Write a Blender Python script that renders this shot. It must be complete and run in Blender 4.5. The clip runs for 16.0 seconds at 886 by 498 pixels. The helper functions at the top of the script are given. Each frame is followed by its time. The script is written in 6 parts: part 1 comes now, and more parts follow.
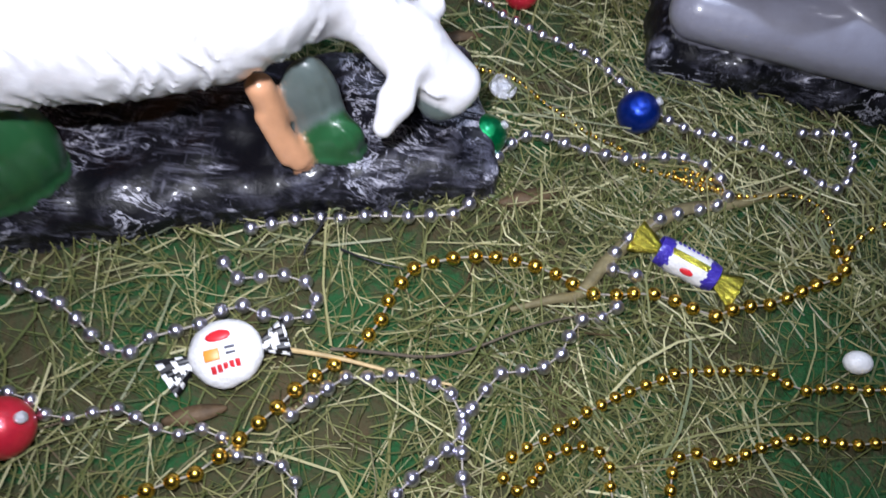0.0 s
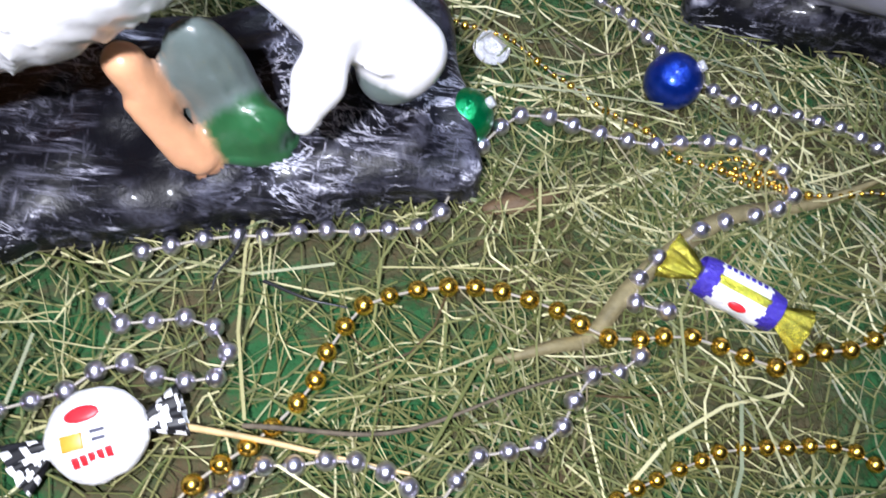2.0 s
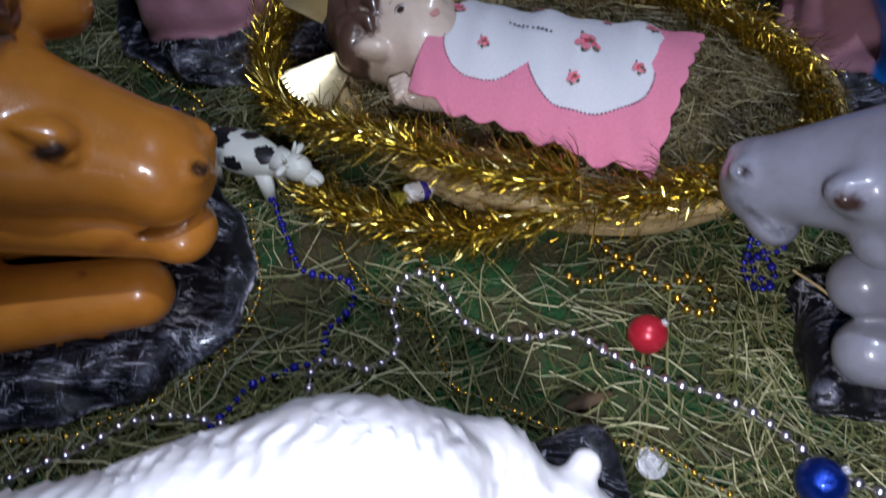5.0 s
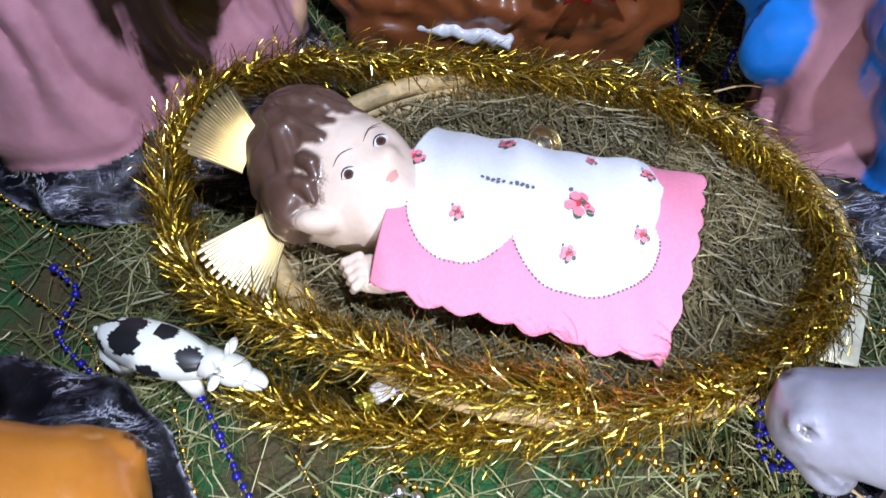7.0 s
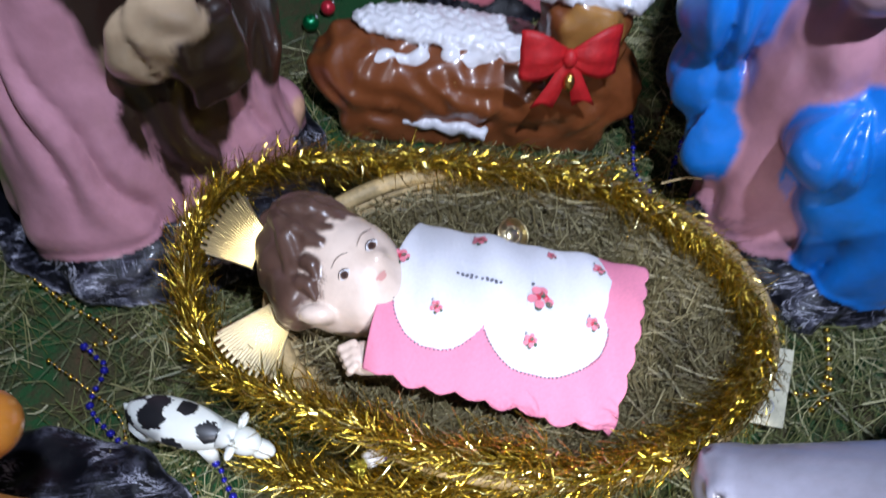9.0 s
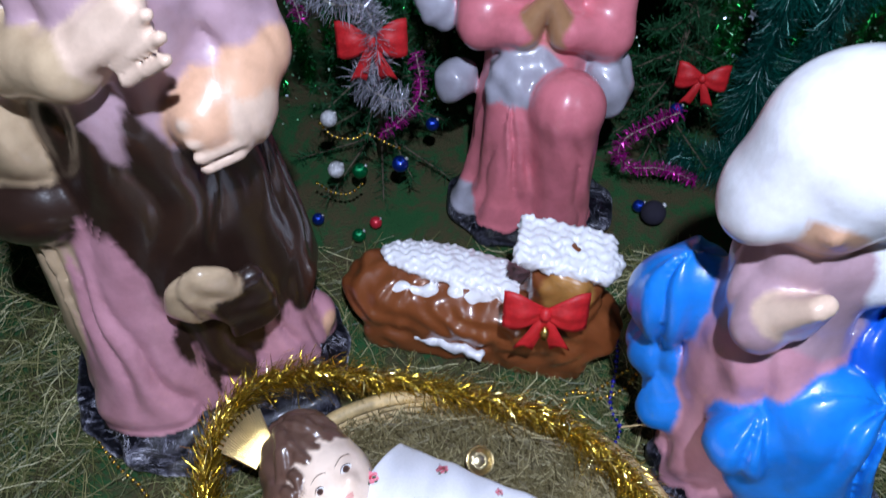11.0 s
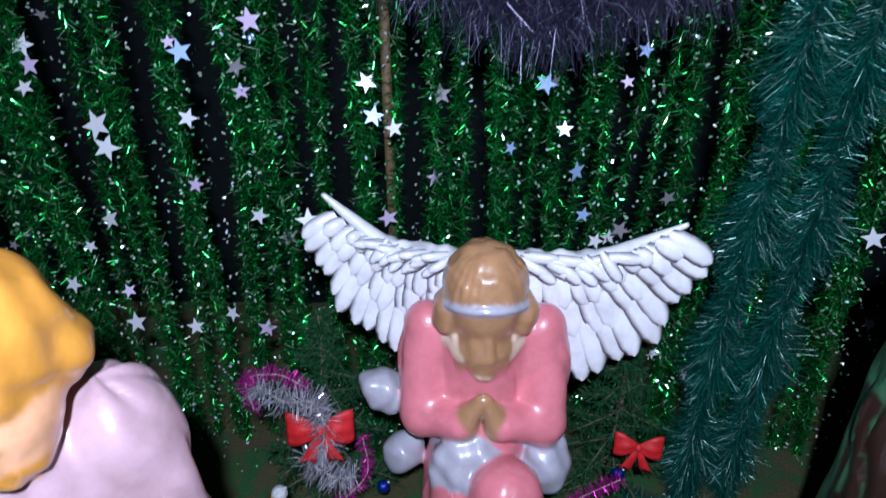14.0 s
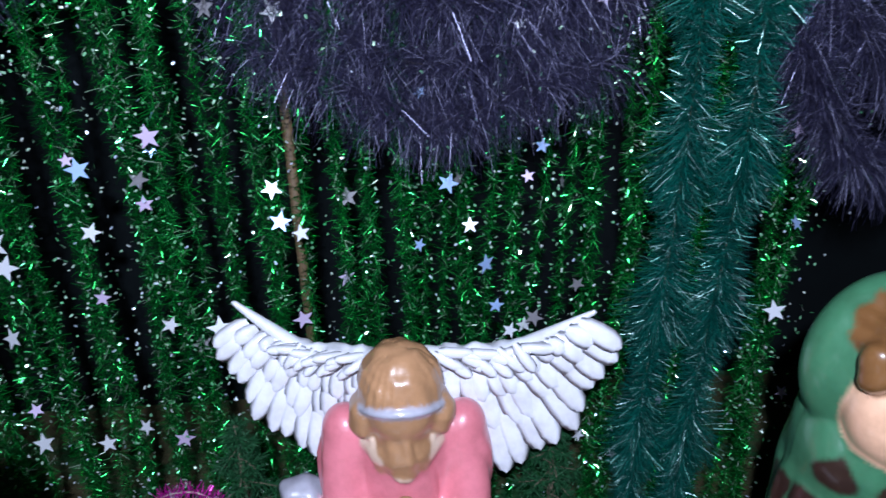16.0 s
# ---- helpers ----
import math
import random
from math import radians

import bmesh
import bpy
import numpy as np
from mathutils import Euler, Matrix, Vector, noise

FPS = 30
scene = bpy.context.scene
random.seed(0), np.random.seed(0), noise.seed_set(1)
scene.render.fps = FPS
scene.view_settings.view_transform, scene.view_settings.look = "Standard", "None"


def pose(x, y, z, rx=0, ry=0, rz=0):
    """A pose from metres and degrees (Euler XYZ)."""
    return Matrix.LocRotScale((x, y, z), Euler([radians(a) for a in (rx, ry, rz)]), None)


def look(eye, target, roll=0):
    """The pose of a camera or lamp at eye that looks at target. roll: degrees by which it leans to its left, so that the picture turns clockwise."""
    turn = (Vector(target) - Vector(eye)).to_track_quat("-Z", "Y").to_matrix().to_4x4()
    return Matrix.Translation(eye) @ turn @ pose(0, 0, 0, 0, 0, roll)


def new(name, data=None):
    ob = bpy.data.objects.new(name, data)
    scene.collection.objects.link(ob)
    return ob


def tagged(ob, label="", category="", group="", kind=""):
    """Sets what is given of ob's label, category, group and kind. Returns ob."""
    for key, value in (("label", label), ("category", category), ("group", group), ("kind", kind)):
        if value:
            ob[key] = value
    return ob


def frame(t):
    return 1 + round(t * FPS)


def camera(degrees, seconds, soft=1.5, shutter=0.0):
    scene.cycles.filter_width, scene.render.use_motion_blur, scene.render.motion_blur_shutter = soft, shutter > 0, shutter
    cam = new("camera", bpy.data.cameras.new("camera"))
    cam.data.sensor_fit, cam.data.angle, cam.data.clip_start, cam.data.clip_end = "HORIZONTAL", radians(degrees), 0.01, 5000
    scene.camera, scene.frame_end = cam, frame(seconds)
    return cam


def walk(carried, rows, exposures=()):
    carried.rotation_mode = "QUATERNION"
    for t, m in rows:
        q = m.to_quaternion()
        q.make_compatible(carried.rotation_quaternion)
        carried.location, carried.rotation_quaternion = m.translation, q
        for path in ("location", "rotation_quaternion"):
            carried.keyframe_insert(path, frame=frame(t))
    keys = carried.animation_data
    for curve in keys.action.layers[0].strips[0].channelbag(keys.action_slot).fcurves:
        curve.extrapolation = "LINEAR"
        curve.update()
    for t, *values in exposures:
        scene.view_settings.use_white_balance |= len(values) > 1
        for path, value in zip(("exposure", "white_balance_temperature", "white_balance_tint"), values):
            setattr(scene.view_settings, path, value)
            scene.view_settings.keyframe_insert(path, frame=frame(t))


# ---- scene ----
cam = camera(61.4, 16.0, 1.5, 0.4)
PATH = [
    (0, (0.212, 0.146, 0.457), (0.322, 1.078, -1.309), 12.4),
    (0.5, (0.22, 0.171, 0.424), (0.4, 1.03, -1.373), 16.6),
    (1, (0.23, 0.218, 0.391), (0.465, 1.076, -1.401), 16.8),
    (1.5, (0.253, 0.236, 0.353), (0.346, 1.037, -1.478), 10.9),
    (2, (0.245, 0.249, 0.359), (0.314, 1.041, -1.477), 10.5),
    (2.5, (0.223, 0.271, 0.38), (0.205, 1.179, -1.402), 4.8),
    (3, (0.209, 0.284, 0.392), (0.153, 1.239, -1.364), 3.0),
    (3.5, (0.204, 0.289, 0.399), (0.149, 1.256, -1.351), 2.0),
    (4, (0.198, 0.29, 0.422), (0.133, 1.304, -1.301), 0.7),
    (4.5, (0.179, 0.297, 0.471), (0.073, 1.465, -1.149), -1.5),
    (5, (0.161, 0.33, 0.494), (0.069, 1.575, -1.069), -4.0),
    (5.2, (0.15, 0.338, 0.502), (0.072, 1.619, -1.032), -3.8),
    (7.3, (0.106, 0.579, 0.528), (0.335, 1.611, -1.17), 4.9),
    (7.5, (0.107, 0.582, 0.522), (0.343, 1.633, -1.163), 4.9),
    (8, (0.114, 0.584, 0.516), (0.366, 1.632, -1.168), 5.1),
    (8.5, (0.114, 0.586, 0.563), (0.385, 1.59, -1.145), 6.8),
    (9, (0.107, 0.559, 0.634), (0.351, 1.642, -1.03), 5.0),
    (9.5, (0.114, 0.536, 0.718), (0.382, 1.751, -0.848), 4.5),
    (9.7, (0.153, 0.567, 0.743), (0.313, 1.76, -0.854), 2.3),
    (11.8, (0.232, 0.57, 0.871), (0.129, 2.093, -0.421), 2.9),
    (12, (0.24, 0.542, 0.886), (0.094, 2.117, -0.338), 3.8),
    (12.5, (0.267, 0.614, 0.952), (0.126, 2.227, -0.222), 1.2),
    (13, (0.261, 0.646, 0.975), (0.269, 2.289, -0.165), 2.5),
    (13.5, (0.275, 0.652, 0.996), (0.27, 2.311, -0.12), 2.0),
    (14, (0.282, 0.67, 1.04), (0.279, 2.367, -0.017), 0.5),
    (14.5, (0.289, 0.669, 1.063), (0.311, 2.418, 0.093), 0.2),
    (15, (0.286, 0.67, 1.073), (0.292, 2.455, 0.172), -0.6),
    (15.5, (0.32, 0.686, 1.07), (0.35, 2.473, 0.173), -1.6),
    (16, (0.33, 0.684, 1.08), (0.472, 2.463, 0.177), -0.6),
]
EXPOSURES = [(0.0, 0.15), (0.5, 0.42), (1.0, 0.55), (2.0, 0.8), (2.5, -0.2), (3.0, -0.65), (3.5, -0.8), (4.5, -0.75), (5.0, 0.0), (7.5, 1.5), (8.5, 1.4), (9.0, 1.25), (9.5, 1.5), (12.5, 1.4), (14.0, 1.75), (16.0, 1.95)]
walk(cam, [(t, look(eye, target, roll)) for t, eye, target, roll in PATH], EXPOSURES)

# ---- light: a fixed phone lamp, an added high lamp for its later light, a dim room ----
world = bpy.data.worlds.new("world")
scene.world = world
world.use_nodes = True
world.node_tree.nodes["Background"].inputs[0].default_value = (0.5, 0.55, 0.8, 1)
world.node_tree.nodes["Background"].inputs[1].default_value = 0.03


def lamp(name, place, watts, size, colour=(1, 1, 1), aim=None, beam=0):
    data = bpy.data.lights.new(name, "SPOT" if aim else "POINT")
    data.energy, data.shadow_soft_size, data.color = watts, size, colour
    ob = new(name, data)
    ob.location = place
    if aim:
        data.spot_size, data.spot_blend = radians(beam), 1.0
        ob.matrix_basis = look(place, aim)
    return ob


lamp("phone_lamp", (0.17, 0.18, 0.50), 14.0, 0.012, (0.95, 0.975, 1.11), (0.23, 0.43, 0.0), 98)
# Added lamp: stands in for the phone's light later along its path.
lamp("late_flash_fill", (0.29, 0.50, 1.32), 29.0, 0.02, (0.83, 0.95, 1.24))

# ---- materials ----
MATS = {}


def nodes_of(name):
    m = bpy.data.materials.new(name)
    m.use_nodes = True
    nt = m.node_tree
    b = nt.nodes["Principled BSDF"]
    MATS[name] = m
    return m, nt, b


def ramp_of(nt, fac, stops):
    r = nt.nodes.new("ShaderNodeValToRGB")
    while len(r.color_ramp.elements) < len(stops):
        r.color_ramp.elements.new(0.5)
    for e, (p, c) in zip(r.color_ramp.elements, stops):
        e.position, e.color = p, (*c, 1)
    nt.links.new(fac, r.inputs[0])
    return r.outputs[0]


def noise_of(nt, scale, detail=4, rough=0.6, distort=0.0, stretch=None):
    tc = nt.nodes.new("ShaderNodeTexCoord")
    n = nt.nodes.new("ShaderNodeTexNoise")
    n.inputs["Scale"].default_value, n.inputs["Detail"].default_value = scale, detail
    n.inputs["Roughness"].default_value, n.inputs["Distortion"].default_value = rough, distort
    out = tc.outputs["Object"]
    if stretch:
        mp = nt.nodes.new("ShaderNodeMapping")
        mp.inputs["Scale"].default_value = stretch
        nt.links.new(out, mp.inputs[0])
        out = mp.outputs[0]
    nt.links.new(out, n.inputs["Vector"])
    return n.outputs["Fac"]


def bump_of(nt, b, fac, strength, dist):
    k = nt.nodes.new("ShaderNodeBump")
    k.inputs["Strength"].default_value, k.inputs["Distance"].default_value = strength, dist
    nt.links.new(fac, k.inputs["Height"])
    nt.links.new(k.outputs[0], b.inputs["Normal"])


def plain(name, colour, rough=0.5, metal=0.0, vary=0.25, scale=60.0, bump=0.0, coat=0.0):
    """A surface of one colour with a mottled variation and a fine relief."""
    m, nt, b = nodes_of(name)
    f = noise_of(nt, scale)
    lo = tuple(c * (1 - vary) for c in colour)
    hi = tuple(min(1, c * (1 + vary)) for c in colour)
    nt.links.new(ramp_of(nt, f, [(0.3, lo), (0.7, hi)]), b.inputs["Base Color"])
    b.inputs["Roughness"].default_value, b.inputs["Metallic"].default_value = rough, metal
    b.inputs["Coat Weight"].default_value = coat
    b.inputs["Coat Roughness"].default_value = 0.08
    if bump:
        bump_of(nt, b, noise_of(nt, scale * 3), bump, 0.002)
    return m


def island(name, stops, rough=0.5, metal=0.0, spec=0.5):
    """A surface whose many loose pieces each take one of a range of colours."""
    m, nt, b = nodes_of(name)
    g = nt.nodes.new("ShaderNodeNewGeometry")
    nt.links.new(ramp_of(nt, g.outputs["Random Per Island"], stops), b.inputs["Base Color"])
    b.inputs["Roughness"].default_value, b.inputs["Metallic"].default_value = rough, metal
    b.inputs["Specular IOR Level"].default_value = spec
    return m


def glaze():
    """Varnished hand-painted resin: the paint is kept with the mesh, with brush mottling over it."""
    m, nt, b = nodes_of("glazed_paint")
    a = nt.nodes.new("ShaderNodeAttribute")
    a.attribute_name = "paint"
    f = noise_of(nt, 35.0, 5)
    v = ramp_of(nt, f, [(0.3, (0.8, 0.78, 0.76)), (0.62, (1.0, 1.0, 1.0))])
    mix = nt.nodes.new("ShaderNodeMix")
    mix.data_type, mix.blend_type = "RGBA", "MULTIPLY"
    mix.inputs["Factor"].default_value = 1.0
    nt.links.new(a.outputs["Color"], mix.inputs["A"])
    nt.links.new(v, mix.inputs["B"])
    nt.links.new(mix.outputs["Result"], b.inputs["Base Color"])
    b.inputs["Roughness"].default_value = 0.34
    b.inputs["Coat Weight"].default_value = 0.5
    b.inputs["Coat Roughness"].default_value = 0.12
    bump_of(nt, b, noise_of(nt, 90.0, 3), 0.25, 0.0015)


def marble():
    """Black varnished base with dry-brushed white streaks and thin scraped lines."""
    m, nt, b = nodes_of("black_base_paint")

    def joined(kind, a, c):
        x = nt.nodes.new("ShaderNodeMix")
        x.data_type, x.blend_type = "RGBA", kind
        x.inputs["Factor"].default_value = 1.0
        nt.links.new(a, x.inputs["A"])
        nt.links.new(c, x.inputs["B"])
        return x.outputs["Result"]

    black, white = (0, 0, 0), (1, 1, 1)
    vein = ramp_of(nt, noise_of(nt, 26.0, 9, 0.7, 1.4, (0.8, 1.5, 1.2)), [(0.476, black), (0.496, white), (0.504, white), (0.524, black)])
    brushed = ramp_of(nt, noise_of(nt, 70.0, 10, 0.8, 0.6, (0.35, 2.6, 1.4)), [(0.52, black), (0.62, white)])
    crossed = ramp_of(nt, noise_of(nt, 80.0, 10, 0.8, 0.5, (2.4, 0.4, 1.4)), [(0.55, black), (0.65, white)])
    zone = ramp_of(nt, noise_of(nt, 11.0, 4, 0.55), [(0.475, black), (0.585, white)])
    zone_b = ramp_of(nt, noise_of(nt, 15.0, 4, 0.55, 0.4), [(0.47, black), (0.585, white)])
    streak = joined("LIGHTEN", joined("MULTIPLY", joined("LIGHTEN", brushed, crossed), zone), joined("MULTIPLY", vein, zone_b))
    # Whitened edges: dry-brushing, and the rim's highlight put into the colour.
    g = nt.nodes.new("ShaderNodeNewGeometry")
    edge = ramp_of(nt, g.outputs["Pointiness"], [(0.510, black), (0.545, white)])
    fine = ramp_of(nt, noise_of(nt, 120.0, 6, 0.7, 1.0), [(0.40, black), (0.55, white)])
    streak = joined("LIGHTEN", streak, joined("MULTIPLY", edge, fine))
    c = ramp_of(nt, streak, [(0.0, (0.0035, 0.0035, 0.006)), (0.5, (0.10, 0.10, 0.135)), (1.0, (0.62, 0.62, 0.70))])
    nt.links.new(c, b.inputs["Base Color"])
    b.inputs["Roughness"].default_value = 0.42
    b.inputs["Specular IOR Level"].default_value = 0.30
    b.inputs["Coat Weight"].default_value = 0.14
    b.inputs["Coat Roughness"].default_value = 0.12
    bump_of(nt, b, noise_of(nt, 60.0, 6, 0.7, 0.8), 0.4, 0.004)


def mat_ground():
    m, nt, b = nodes_of("green_felt_mat")
    f = noise_of(nt, 11.0, 12, 0.80, 0.5)
    c = ramp_of(nt, f, [(0.30, (0.006, 0.060, 0.012)), (0.44, (0.008, 0.075, 0.016)), (0.51, (0.045, 0.050, 0.016)), (0.64, (0.080, 0.048, 0.020))])
    nt.links.new(c, b.inputs["Base Color"])
    b.inputs["Roughness"].default_value = 0.9
    bump_of(nt, b, noise_of(nt, 240.0, 5), 1.0, 0.004)


glaze()
marble()
mat_ground()
plain("silver_bead", (0.82, 0.79, 0.92), 0.29, 1.0, 0.06, 300)
plain("gold_bead", (0.86, 0.55, 0.09), 0.25, 1.0, 0.08, 300)
plain("blue_bead", (0.02, 0.02, 0.30), 0.2, 0.4, 0.1, 300)
plain("garland_thread", (0.30, 0.27, 0.22), 0.6, 0.0, 0.15, 200)
# Near black for an unlit room: the shade is put into the colour.
plain("room_darkness", (0.004, 0.006, 0.007), 0.95, 0.0, 0.3, 4)
MATS["room_darkness"].node_tree.nodes["Principled BSDF"].inputs["Specular IOR Level"].default_value = 0.1
plain("wicker", (0.50, 0.36, 0.17), 0.55, 0.0, 0.3, 90, 0.4)
plain("towel_pink", (0.86, 0.27, 0.39), 0.85, 0.0, 0.06, 400, 0.5)
plain("towel_white", (0.80, 0.80, 0.84), 0.85, 0.0, 0.04, 400, 0.5)
plain("thread_red", (0.55, 0.03, 0.06), 0.7)
plain("thread_rose", (0.75, 0.22, 0.28), 0.7)
plain("thread_green", (0.05, 0.10, 0.06), 0.7)
plain("thread_grey", (0.12, 0.12, 0.15), 0.7)
plain("halo_metal", (0.84, 0.70, 0.42), 0.30, 1.0, 0.10, 40)
plain("gold_foil", (0.82, 0.55, 0.16), 0.22, 1.0, 0.12, 120, 0.5)
plain("silver_coin", (0.75, 0.75, 0.78), 0.32, 0.45, 0.25, 250, 0.9)
plain("satin_blue", (0.005, 0.035, 0.32), 0.24, 0.35, 0.2, 200, 0.2, 0.6)
plain("satin_green", (0.0, 0.22, 0.07), 0.25, 0.4, 0.2, 200, 0.2, 0.6)
plain("pearl_red", (0.55, 0.02, 0.04), 0.32, 0.25, 0.12, 200, 0.1, 0.5)
plain("candy_white", (0.78, 0.77, 0.76), 0.35, 0.0, 0.08, 120, 0.5, 0.3)
plain("candy_red", (0.60, 0.02, 0.03), 0.4)
plain("candy_black", (0.012, 0.012, 0.014), 0.4)
plain("candy_orange", (0.75, 0.27, 0.03), 0.4)
plain("candy_blue", (0.05, 0.03, 0.38), 0.3, 0.2, 0.2, 200, 0.8, 0.3)
plain("foil_olive", (0.50, 0.44, 0.06), 0.22, 0.9, 0.25, 160, 0.8)
plain("leaf_olive", (0.17, 0.14, 0.065), 0.7, 0.0, 0.35, 80, 0.5)
plain("leaf_brown", (0.10, 0.06, 0.028), 0.7, 0.0, 0.35, 80, 0.5)
plain("twig", (0.09, 0.07, 0.045), 0.8, 0.0, 0.4, 150, 0.5)
plain("toy_white", (0.72, 0.74, 0.68), 0.4, 0.0, 0.05, 60)
plain("bow_red", (0.50, 0.012, 0.016), 0.55, 0.0, 0.2, 90, 0.3)
plain("paper", (0.55, 0.52, 0.38), 0.7, 0.0, 0.2, 90, 0.2)
plain("ink", (0.06, 0.06, 0.09), 0.7)
plain("velvet_purple", (0.012, 0.01, 0.022), 0.9, 0.0, 0.3, 20)
island("hay", [(0.0, (0.048, 0.064, 0.018)), (0.3, (0.155, 0.15, 0.05)), (0.55, (0.075, 0.10, 0.026)), (0.78, (0.27, 0.25, 0.105)), (0.92, (0.53, 0.50, 0.28)), (1.0, (0.06, 0.036, 0.016))], 0.5)
island("brown_hay", [(0.0, (0.085, 0.062, 0.025)), (0.4, (0.20, 0.16, 0.07)), (0.75, (0.13, 0.105, 0.042)), (1.0, (0.42, 0.36, 0.19))], 0.55)
island("gold_tinsel", [(0.0, (0.20, 0.115, 0.006)), (0.45, (0.55, 0.36, 0.03)), (0.85, (0.85, 0.62, 0.10)), (1.0, (0.98, 0.88, 0.45))], 0.25, 0.9)
# Palest stops of the green, teal and violet foils are sparkle put into colour.
island("green_tinsel", [(0.0, (0.0, 0.03, 0.010)), (0.45, (0.0, 0.14, 0.025)), (0.84, (0.012, 0.40, 0.055)), (0.95, (0.06, 0.65, 0.16)), (1.0, (0.8, 0.95, 0.8))], 0.2, 0.75)
island("foil_glints", [(0.0, (0.02, 0.35, 0.10)), (0.45, (0.30, 0.65, 0.38)), (0.8, (0.85, 0.9, 0.85)), (1.0, (0.6, 0.7, 0.95))], 0.28, 0.5)
island("teal_tinsel", [(0.0, (0.0, 0.03, 0.025)), (0.6, (0.0, 0.085, 0.065)), (0.95, (0.006, 0.15, 0.115)), (1.0, (0.5, 0.75, 0.72))], 0.28, 0.3)
island("violet_tinsel", [(0.0, (0.02, 0.018, 0.04)), (0.88, (0.040, 0.037, 0.085)), (1.0, (0.32, 0.31, 0.46))], 0.4, 0.45)
island("silver_tinsel", [(0.0, (0.25, 0.25, 0.3)), (0.7, (0.6, 0.6, 0.68)), (1.0, (0.85, 0.85, 0.9))], 0.2, 0.6)
island("magenta_tinsel", [(0.0, (0.25, 0.0, 0.14)), (1.0, (0.65, 0.02, 0.40))], 0.22, 0.5)
island("fir_needles", [(0.0, (0.005, 0.035, 0.013)), (1.0, (0.014, 0.075, 0.028))], 0.6, 0.0, 0.15)

for key in ("satin_blue", "satin_green"):
    nt = MATS[key].node_tree
    tg = nt.nodes.new("ShaderNodeTangent")
    tg.direction_type, tg.axis = "RADIAL", "Z"
    b = nt.nodes["Principled BSDF"]
    nt.links.new(tg.outputs[0], b.inputs["Tangent"])
    b.inputs["Anisotropic"].default_value, b.inputs["Roughness"].default_value, b.inputs["Metallic"].default_value = 0.92, 0.30, 0.75

# ---- mesh helpers ----


def mesh_from(name, verts, faces, mats, index=None, smooth=True):
    me = bpy.data.meshes.new(name)
    me.from_pydata(verts, [], faces)
    for m in mats:
        me.materials.append(MATS[m])
    if index is not None:
        me.polygons.foreach_set("material_index", np.asarray(index, dtype=np.int32))
    me.polygons.foreach_set("use_smooth", np.full(len(me.polygons), smooth))
    me.update()
    return me


def thing(name, label, category, place=(0, 0, 0), group="", kind=""):
    ob = tagged(new(name), label, category, group, kind)
    ob.location = place
    return ob


def part(name, bm, material, parent, label="", smooth=True):
    """One mesh object under a thing or a part, from a bmesh or a mesh."""
    if isinstance(bm, bmesh.types.BMesh):
        me = bpy.data.meshes.new(name)
        bm.to_mesh(me)
        bm.free()
        me.materials.append(MATS[material])
        me.polygons.foreach_set("use_smooth", np.full(len(me.polygons), smooth))
    else:
        me = bm
    ob = new(name, me)
    ob.parent = parent
    return tagged(ob, label)


def solo(name, bm, material, label, category, m=None, group="", kind="", smooth=True):
    ob = part(name, bm, material, None, label, smooth)
    if m is not None:
        ob.matrix_basis = m
    return tagged(ob, label, category, group, kind)


def ball(r=1.0, seg=20, rings=12, scale=(1, 1, 1), at=(0, 0, 0), bm=None, rot=None):
    bm = bm or bmesh.new()
    m = Matrix.Translation(at) @ (rot or Matrix.Identity(4)) @ Matrix.Diagonal((r * scale[0], r * scale[1], r * scale[2], 1))
    bmesh.ops.create_uvsphere(bm, u_segments=seg, v_segments=rings, radius=1, matrix=m)
    return bm


def rod(a, b, ra, rb, seg=10, bm=None):
    bm = bm or bmesh.new()
    a, b = Vector(a), Vector(b)
    m = Matrix.Translation((a + b) / 2) @ (b - a).to_track_quat("Z", "Y").to_matrix().to_4x4()
    bmesh.ops.create_cone(bm, cap_ends=True, segments=seg, radius1=ra, radius2=rb, depth=(b - a).length, matrix=m)
    return bm


def slab(size, at=(0, 0, 0), bevel=0.001, bm=None, rot=None):
    bm2 = bmesh.new()
    bmesh.ops.create_cube(bm2, size=1, matrix=Matrix.Diagonal((*size, 1)))
    if bevel:
        bmesh.ops.bevel(bm2, geom=bm2.edges[:], offset=bevel, segments=2, affect="EDGES", profile=0.5)
    bm2.transform(Matrix.Translation(at) @ (rot or Matrix.Identity(4)))
    if bm is None:
        return bm2
    me = bpy.data.meshes.new("tmp")
    bm2.to_mesh(me)
    bm2.free()
    bm.from_mesh(me)
    bpy.data.meshes.remove(me)
    return bm


def spline(points, step):
    """Even steps along a smooth curve through the points."""
    p = np.array([(*q, 0.0) if len(q) == 2 else q for q in points], float)
    p = np.vstack([2 * p[0] - p[1], p, 2 * p[-1] - p[-2]])
    out = []
    for i in range(1, len(p) - 2):
        t = np.linspace(0, 1, 24, endpoint=False)[:, None]
        a, b, c, d = p[i - 1:i + 3]
        out.append(0.5 * (2 * b + (c - a) * t + (2 * a - 5 * b + 4 * c - d) * t ** 2 + (3 * b - a - 3 * c + d) * t ** 3))
    out = np.vstack(out + [p[-2:-1]])
    s = np.concatenate([[0], np.cumsum(np.linalg.norm(np.diff(out, axis=0), axis=1))])
    at = np.arange(0, s[-1], step)
    return np.stack([np.interp(at, s, out[:, k]) for k in range(3)], 1)


